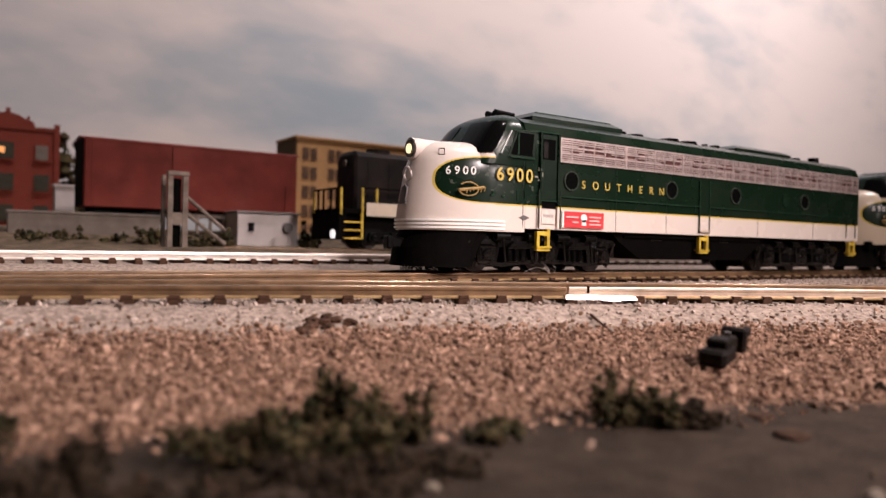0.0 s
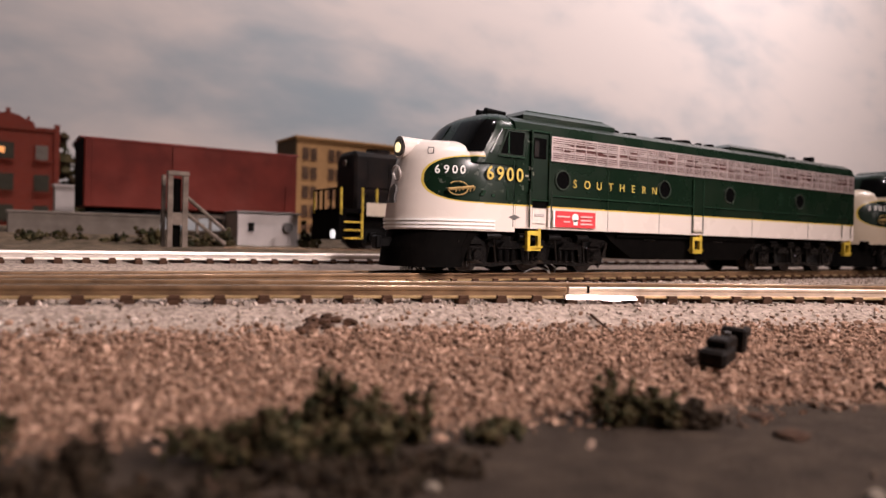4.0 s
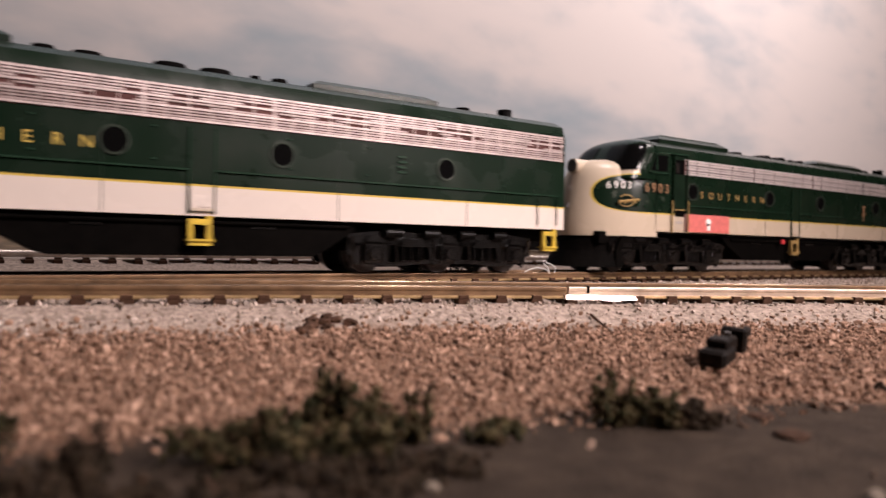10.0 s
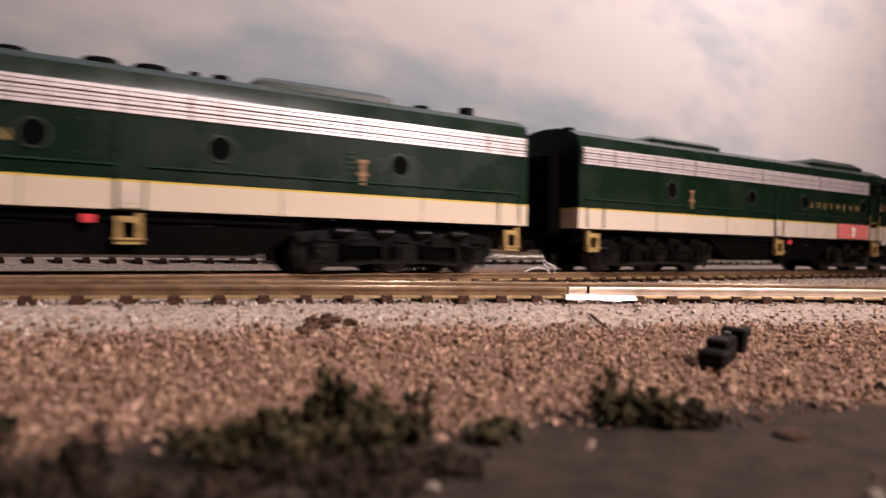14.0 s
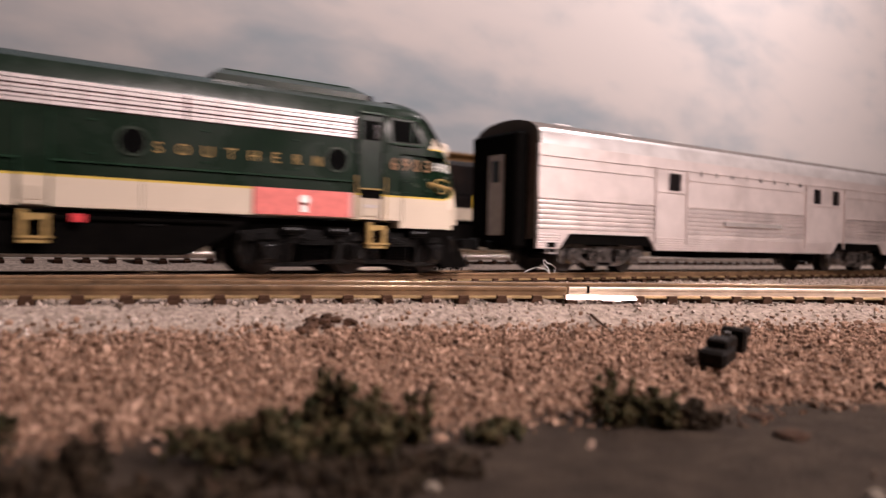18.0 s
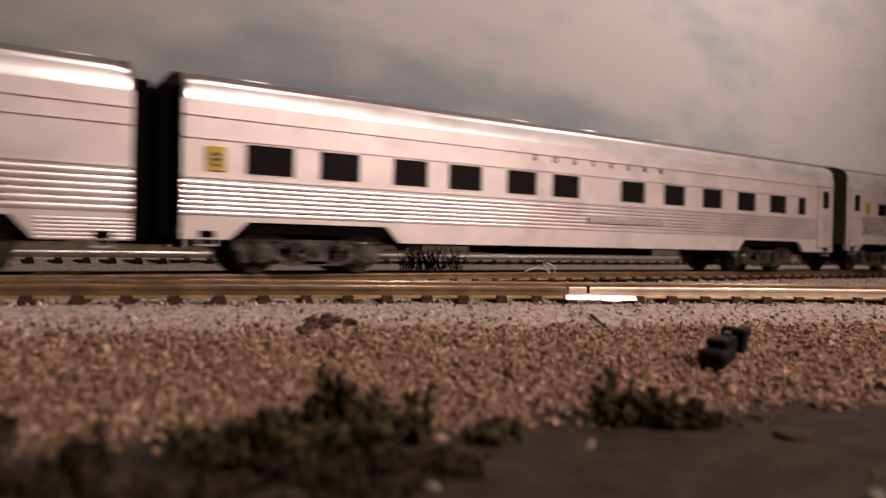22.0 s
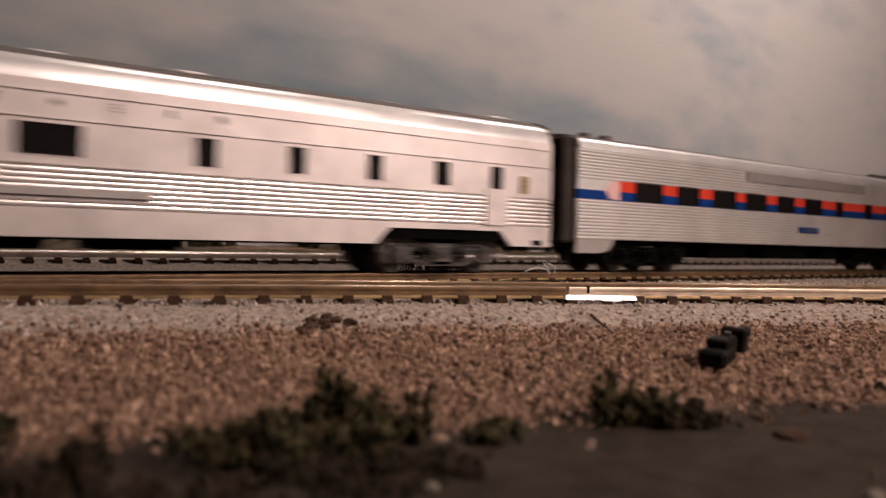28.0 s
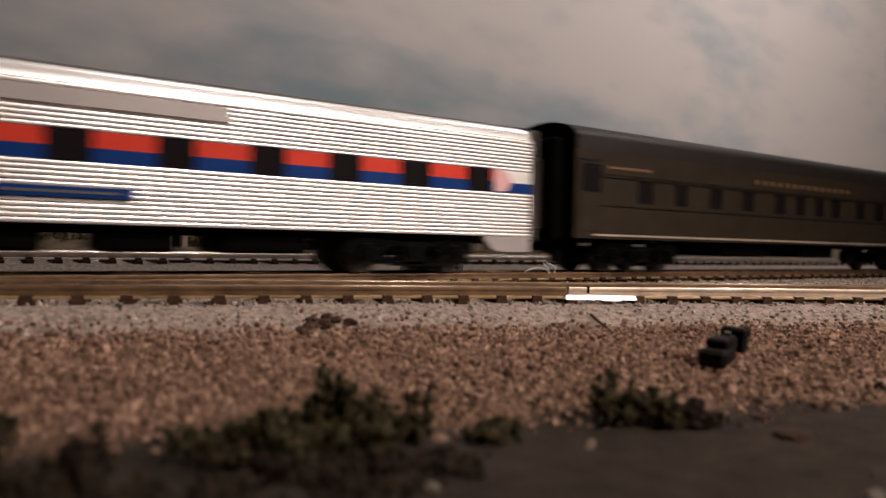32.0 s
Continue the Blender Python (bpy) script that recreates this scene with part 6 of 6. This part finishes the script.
# switcher locomotive standing on the back siding
RAILZ = 0.0050
track("far_siding", line(0.10, 0.75, lambda x: 0.147, 2), RAILZ - 0.00254, "far siding on the back of the layout", first=0.001)
sw = empty("hood_locomotive", pose(0.143, 0.147, RAILZ), "black hood-type diesel locomotive with yellow handrails", "locomotive")
HOODM = material("weathered_black", (0.006, 0.0046, 0.0042), 0.5, spec=0.06, grain=0.35, grain_scale=200, dirt=(0.026, 0.015, 0.011), dirt_scale=110, dirt_amount=0.5)
def hood_ring(x, half, z0, z1):
    return [(x, -half, z0), (x, -half, z1 - 0.003), (x, -half + 0.0015, z1 - 0.001), (x, -half + 0.004, z1), (x, half - 0.004, z1), (x, half - 0.0015, z1 - 0.001), (x, half, z1 - 0.003), (x, half, z0)]
part("hood", ring_loft([hood_ring(0.0165, 0.0098, 0.0200, 0.0480), hood_ring(0.0180, 0.0105, 0.0200, 0.0500), hood_ring(0.120, 0.0105, 0.0200, 0.0500)]), HOODM, sw)
part("cab", box(0.120, 0.145, -0.0165, 0.0165, 0.0200, 0.0510, 0.0008), HOODM, sw)
part("frame", box(0.008, 0.183, -0.0130, 0.0130, 0.0070, 0.0178), M["matt_black"], sw)
part("walkway", box(0.007, 0.185, -0.0172, 0.0172, 0.0178, 0.0200), M["matt_black"], sw)
part("white_sill", box(0.0200, 0.180, -0.0177, -0.0173, 0.0166, 0.0232), M["cream_step"], sw, "dirty white side stripe")
for k in range(4):
    part("louvre", box(0.024 + k * 0.012, 0.032 + k * 0.012, -0.0109, -0.0105, 0.0260, 0.0440), HOODM, sw)
part("exhaust_fan", rod((0.035, 0, 0.0500), (0.035, 0, 0.0520), 0.0065, 18), HOODM, sw)
part("front_step", box(0.0055, 0.0095, -0.0165, 0.0165, 0.0045, 0.0180), M["matt_black"], sw)
part("headlamp", rod((0.0155, 0, 0.0440), (0.0168, 0, 0.0440), 0.0018, 12), M["lens"], sw)
part("white_lamp", rod((0.0046, -0.0105, 0.0072), (0.0055, -0.0105, 0.0072), 0.0022, 14), glow("marker_lamp", (1.0, 0.95, 0.88), 0.9), sw, "small glowing white end lamp")
def rail_post(x, y, z0=0.0195, z1=0.0305, mat=None):
    part("handrail_post", rod((x, y, z0), (x, y, z1), 0.00065, 6), mat or M["yellow"], sw, "yellow handrail post")
for y in (-0.0165, -0.0110, -0.0045, 0.0045, 0.0110, 0.0165):
    rail_post(0.0065, y, 0.0170, 0.0300, M["yellow"] if abs(y) > 0.015 else M["matt_black"])
for x in (0.0180, 0.0260, 0.0450, 0.0650, 0.0850, 0.1050):
    rail_post(x, -0.0168, 0.0060 if x < 0.02 else 0.0195)
part("handrail", rod((0.0180, -0.0168, 0.0305), (0.1180, -0.0168, 0.0305), 0.0005, 6), M["matt_black"], sw)
part("handrail", rod((0.0065, -0.0165, 0.0300), (0.0065, 0.0165, 0.0300), 0.0005, 6), M["matt_black"], sw)
bm = bmesh.new()
for z in (0.0050, 0.0090, 0.0130):
    add_box(bm, 0.0078, 0.0180, -0.0176, -0.0140, z, z + 0.0007)
tagged(part("side_steps", bm, M["yellow"], sw, "yellow boarding steps"), kind="stuff")
for cx in (0.040, 0.145):
    coach_truck(sw, cx, M["black"], "black two-axle bogie")
part("fuel_tank", box(0.068, 0.118, -0.0140, 0.0140, 0.0040, 0.0160, 0.001), M["matt_black"], sw)

# boxcar on the hill track
RED = material("oxide_red_paint", (0.105, 0.0145, 0.0088), 0.6, spec=0.12, grain=0.25, grain_scale=60, dirt=(0.20, 0.045, 0.032), dirt_scale=34, dirt_amount=0.6, bump=0.0002, bump_scale=150)
bx = empty("boxcar", pose(0.0514, 0.2785, 0.0136), "weathered oxide-red boxcar on the hill track", "boxcar")
BL, BH = 0.1270, 0.0510
part("body", box(0.0, BL, -0.0178, 0.0178, 0.0118, BH, 0.0006), RED, bx)
# Black skin paints in the shade on the end turned from the lamps.
part("end_wall", box(-0.0008, 0.0, -0.0172, 0.0172, 0.0125, BH - 0.0005), M["matt_black"], bx, "boxcar end blackened for its shade")
n = 10
part("roof", ring_loft([[(x, -0.0182 * math.cos(math.pi * k / n), BH - 0.0004 + 0.0022 * math.sin(math.pi * k / n)) for k in range(n + 1)] for x in (-0.0015, BL + 0.0015)]), RED, bx)
for k in range(3):
    x = 0.004 + k * (BL - 0.008) / 2
    part("side_rib", box(x, x + 0.0006, -0.0180, -0.0178, 0.0125, BH - 0.001), RED, bx)
part("sliding_door", box(0.048, 0.074, -0.0189, -0.0183, 0.0125, BH - 0.002), RED, bx)
part("ladder", box(BL - 0.008, BL - 0.003, -0.0187, -0.0183, 0.0135, 0.030), RED, bx)
part("underframe", box(0.003, BL - 0.003, -0.006, 0.006, 0.0080, 0.0118), M["matt_black"], bx)
for cx in (0.024, BL - 0.024):
    coach_truck(bx, cx, M["black"], "black freight bogie")
track("hill_track", line(-0.02, 0.30, lambda x: 0.2785, 2), 0.0136 - 0.00254, "track under the boxcar", first=0.001)

# grey retaining wall with weeds before it
CONC = material("grey_concrete", (0.15, 0.125, 0.105), 0.85, grain=0.2, grain_scale=120, dirt=(0.08, 0.065, 0.05), dirt_scale=40, dirt_amount=0.4, bump=0.0003, bump_scale=200)
wall = empty("low_wall", pose(0.014, 0.2345, 0.0), "low grey concrete wall before the boxcar", "wall")
part("wall_body", box(0.0, 0.0735, 0.0, 0.005, 0.003, 0.0200, 0.0004), CONC, wall)
part("coping", box(-0.0006, 0.0741, -0.0008, 0.0058, 0.0200, 0.0212, 0.0002), CONC, wall)
for k, (x, y) in enumerate(((0.022, 0.222), (0.040, 0.224), (0.060, 0.222), (0.080, 0.215), (0.098, 0.196), (0.112, 0.198))):
    bushy("bush", [(x, y, 0.004, 0.010, 0.0065 + 0.002 * (k % 2), 120)], LEAF, "low green bush at the foot of the wall", 40 + k, size=0.0014)
bushy("bush", [(0.166, 0.2050, 0.004, 0.007, 0.013, 160)], LEAF, "dark green bush beside the white shed", 50, size=0.0014)

# timber frame with a stair
WOOD = material("grey_timber", (0.17, 0.135, 0.11), 0.85, grain=0.35, grain_scale=250, dirt=(0.05, 0.04, 0.03), dirt_scale=120, dirt_amount=0.6)
tf = empty("timber_hoist", pose(0.0790, 0.1570, 0.0040), "weathered grey timber frame with a stair", "wooden frame")
part("post", box(-0.0048, -0.0024, -0.001, 0.001, 0.0, 0.0345, 0.0002), WOOD, tf)
part("post", box(0.0018, 0.0044, -0.001, 0.001, 0.0, 0.0345, 0.0002), WOOD, tf)
part("post", box(-0.0046, -0.0028, 0.012, 0.014, 0.0, 0.0345, 0.0002), WOOD, tf)
# Black box stands in for the shade in the hollow between posts.
part("hollow_shade", box(-0.0024, 0.0018, 0.002, 0.005, 0.0, 0.0325, 0.0004), M["matt_black"], tf, "black box for the dark hollow between the posts")
part("beam", box(-0.0050, 0.0048, -0.0014, 0.0014, 0.0335, 0.0355, 0.0002), WOOD, tf)
part("rail_plank", box(-0.0046, 0.0044, -0.0008, 0.0008, 0.0105, 0.0165, 0.0002), WOOD, tf)
for k, (za, zb) in enumerate(((0.0240, 0.0090), (0.0165, 0.0020))):
    part("stringer", rod((0.0040, 0.001 + 0.002 * k, za), (0.0260, 0.014, zb), 0.0009, 6), WOOD, tf)
for k in range(6):
    f = (k + 0.5) / 6
    part("tread", box(0.0040 + 0.022 * f - 0.001, 0.0040 + 0.022 * f + 0.001, 0.002 + 0.012 * f, 0.008 + 0.012 * f, 0.0170 - 0.0150 * f, 0.0177 - 0.0150 * f), WOOD, tf)

# loading dock and white shed
dk = empty("loading_dock", pose(0.092, 0.236, 0.004), "dark timber loading dock on posts", "loading dock")
part("deck", box(0.0, 0.040, 0.0, 0.012, 0.0165, 0.0185), WOOD, dk)
for k in range(6):
    part("post", box(0.0005 + 0.0075 * k, 0.0020 + 0.0075 * k, 0.0, 0.0015, 0.0, 0.0165), WOOD, dk)
sh = empty("shed", pose(0.124, 0.2113, 0.0040), "small white shed with a dark window", "shed")
SHEDW = material("whitewash", (0.52, 0.47, 0.45), 0.8, grain=0.12, grain_scale=120, dirt=(0.30, 0.25, 0.22), dirt_scale=60, dirt_amount=0.3)
part("wall", box(0.0, 0.036, 0.0, 0.022, 0.0, 0.0195, 0.0003), SHEDW, sh)
part("roof", box(-0.001, 0.037, -0.0012, 0.0235, 0.0195, 0.0208, 0.0003), material("grey_roofing", (0.16, 0.145, 0.135), 0.8, grain=0.2), sh)
wn = part("window", box(0.0052, 0.0100, -0.0003, 0.0002, 0.0085, 0.0148), SHEDW, sh)
part("pane", box(0.0058, 0.0094, -0.0006, -0.0003, 0.0091, 0.0142), M["window"], wn)
part("lamp_shade", rod((0.0290, -0.003, 0.0120), (0.0290, 0.0, 0.0120), 0.0028, 14), M["grey_mark"], sh)

# brick building at the back
def brick_material():
    m = material("red_brick", (0.2, 0.05, 0.03), 0.85)
    m.node_tree.nodes["Principled BSDF"].inputs["Specular IOR Level"].default_value = 0.1
    t = m.node_tree
    co = t.nodes.new("ShaderNodeTexCoord")
    mp = t.nodes.new("ShaderNodeMapping")
    mp.inputs["Rotation"].default_value = (radians(90), 0, 0)
    t.links.new(co.outputs["Object"], mp.inputs[0])
    k = t.nodes.new("ShaderNodeTexBrick")
    k.inputs["Scale"].default_value = 260.0
    k.inputs["Color1"].default_value, k.inputs["Color2"].default_value, k.inputs["Mortar"].default_value = (0.20, 0.034, 0.019, 1), (0.15, 0.026, 0.016, 1), (0.15, 0.06, 0.045, 1)
    k.inputs["Mortar Size"].default_value = 0.02
    t.links.new(mp.outputs[0], k.inputs["Vector"])
    t.links.new(k.outputs["Color"], t.nodes["Principled BSDF"].inputs["Base Color"])
    return m
BRICK = brick_material()
SASH = material("green_sash", (0.034, 0.030, 0.019), 0.6, grain=0.2)
br = empty("brick_building", pose(-0.110, 0.4940, 0.010), "red brick mill building with stepped gables", "building")
part("wall", box(0.0, 0.1685, 0.0, 0.060, 0.0, 0.0850), BRICK, br)
part("parapet", box(0.1525, 0.1690, -0.001, 0.061, 0.0850, 0.0880), BRICK, br)
part("pier", box(0.1655, 0.1695, -0.0015, 0.004, 0.0, 0.0915), BRICK, br)
bm = strip(0, 1, [(0, 0)])
bm.clear()
prof = [(0.1000, 0.0850), (0.1525, 0.0850), (0.1500, 0.0925), (0.1460, 0.0930), (0.1400, 0.0965), (0.1320, 0.0990), (0.1240, 0.0965), (0.1150, 0.0930), (0.1000, 0.0920)]
a = [bm.verts.new((x, -0.001, z)) for x, z in prof]
b = [bm.verts.new((x, 0.006, z)) for x, z in prof]
bm.faces.new(a[::-1]), bm.faces.new(b)
for k in range(len(prof)):
    bm.faces.new((a[k], a[(k + 1) % len(prof)], b[(k + 1) % len(prof)], b[k]))
part("gable", bm, BRICK, br)
part("finial", box(0.1305, 0.1335, -0.001, 0.003, 0.0980, 0.1020), BRICK, br)
part("finial", box(0.1455, 0.1475, -0.001, 0.003, 0.0925, 0.0965), BRICK, br)
LIT = glow("lit_window", (1.0, 0.45, 0.14), 0.5)
for c in range(6):
    for f in range(3):
        x, z = 0.151 - 0.0255 * c, 0.009 + 0.0255 * f
        w = part("window", box(x, x + 0.011, -0.0008, 0.001, z, z + 0.014), BRICK if (c, f) == (0, 2) else SASH, br)
        part("pane", box(x + 0.001, x + 0.010, -0.0012, -0.0008, z + 0.001, z + 0.013), SASH if (c, f) == (1, 2) else (CONC if (c, f) == (0, 2) else SASH), w)
        if (c, f) == (1, 2):
            part("lit_pane", box(x + 0.0005, x + 0.0045, -0.0016, -0.0012, z + 0.005, z + 0.010), LIT, w, "small glowing orange window")
        part("sill", box(x - 0.001, x + 0.012, -0.002, 0.0, z - 0.001, z), BRICK, w)

# tan brick warehouse
TAN = material("tan_brick", (0.43, 0.245, 0.105), 0.85, grain=0.12, grain_scale=300, dirt=(0.25, 0.15, 0.07), dirt_scale=40, dirt_amount=0.3)
# Darker tan paints the side wall's shade; the glazing bars share it.
TAN_SHADE_BARS = material("shade_and_bar_tan", (0.13, 0.085, 0.045), 0.85, grain=0.15, grain_scale=300)
tb = empty("tan_warehouse", pose(0.2345, 0.4020, 0.008), "tan brick warehouse with rows of paired windows", "building")
part("wall", box(0.0, 0.2100, 0.0, 0.0470, 0.0, 0.0900), TAN, tb)
part("side_wall", box(-0.0012, 0.0, 0.0006, 0.0470, 0.0, 0.0900), TAN_SHADE_BARS, tb)
part("cornice", box(-0.0020, 0.2115, -0.0015, 0.0480, 0.0900, 0.0925, 0.0004), TAN, tb)
PANE = material("dull_panes", (0.10, 0.055, 0.035), 0.4, grain=0.4, grain_scale=200)
for c in range(8):
    for f in range(5):
        for h in (0.0, 0.0066):
            x, z = 0.0050 + 0.0245 * c + h * 1.15, 0.0045 + 0.0168 * f
            w = part("window", box(x, x + 0.0058, -0.0006, 0.0005, z, z + 0.0108), PANE, tb)
            part("glazing_bar", box(x + 0.0027, x + 0.0031, -0.0010, -0.0006, z, z + 0.0108), TAN_SHADE_BARS, w)
            part("glazing_bar", box(x, x + 0.0058, -0.0010, -0.0006, z + 0.0052, z + 0.0056), TAN_SHADE_BARS, w)

# trees and a pale block between the buildings
bushy("tree", [(0.075, 0.545, 0.010, 0.020, 0.072, 420), (0.095, 0.555, 0.010, 0.020, 0.062, 300)], LEAF, "dark green tree behind the boxcar", 60, "tree", 0.0048)
ws = empty("white_hut", pose(0.0470, 0.3800, 0.010), "small pale hut behind the boxcar", "hut")
part("wall", box(0.0, 0.0125, 0.0, 0.012, 0.0, 0.0330, 0.0004), SHEDW, ws)
part("roof", box(-0.001, 0.0135, -0.001, 0.013, 0.0330, 0.0345), SHEDW, ws)



# ---- movement ----
def motions():
    run = [(0.0, 0.0), (3.3, 0.0), (3.5, 0.0006), (4.5, 0.0082), (5.5, 0.0224), (6.0, 0.0359), (6.5, 0.0503), (7.0, 0.0646), (7.5, 0.0798), (8.0, 0.0968), (8.5, 0.1161), (9.0, 0.1372), (9.5, 0.1600),
           (10.0, 0.1852), (10.5, 0.2128), (11.0, 0.2398), (11.5, 0.2675), (12.0, 0.2961), (12.5, 0.3290), (13.0, 0.3655), (13.5, 0.4046), (14.0, 0.4470), (14.5, 0.4880), (15.5, 0.5545), (16.5, 0.6097),
           (17.0, 0.6378), (17.5, 0.6733), (18.0, 0.7157), (18.5, 0.7598), (19.0, 0.8043), (19.5, 0.8491), (20.0, 0.8938), (20.5, 0.9388), (21.0, 0.9832), (21.5, 1.0280), (22.0, 1.0735), (22.5, 1.1213),
           (23.0, 1.1722), (23.5, 1.2250), (24.0, 1.2812), (24.5, 1.3430), (25.0, 1.4084), (25.5, 1.4760), (26.5, 1.6125), (27.5, 1.7510), (28.0, 1.8215), (28.5, 1.8910), (29.0, 1.9640), (29.5, 2.0385),
           (30.0, 2.1090), (30.5, 2.1816), (31.0, 2.2558), (31.5, 2.3300), (32.0, 2.4048)]
    for thing, u, turn in TRAIN:
        walk(thing, [(t, pose(u - d, 0, 0, 0, 0, turn)) for t, d in run])


motions()
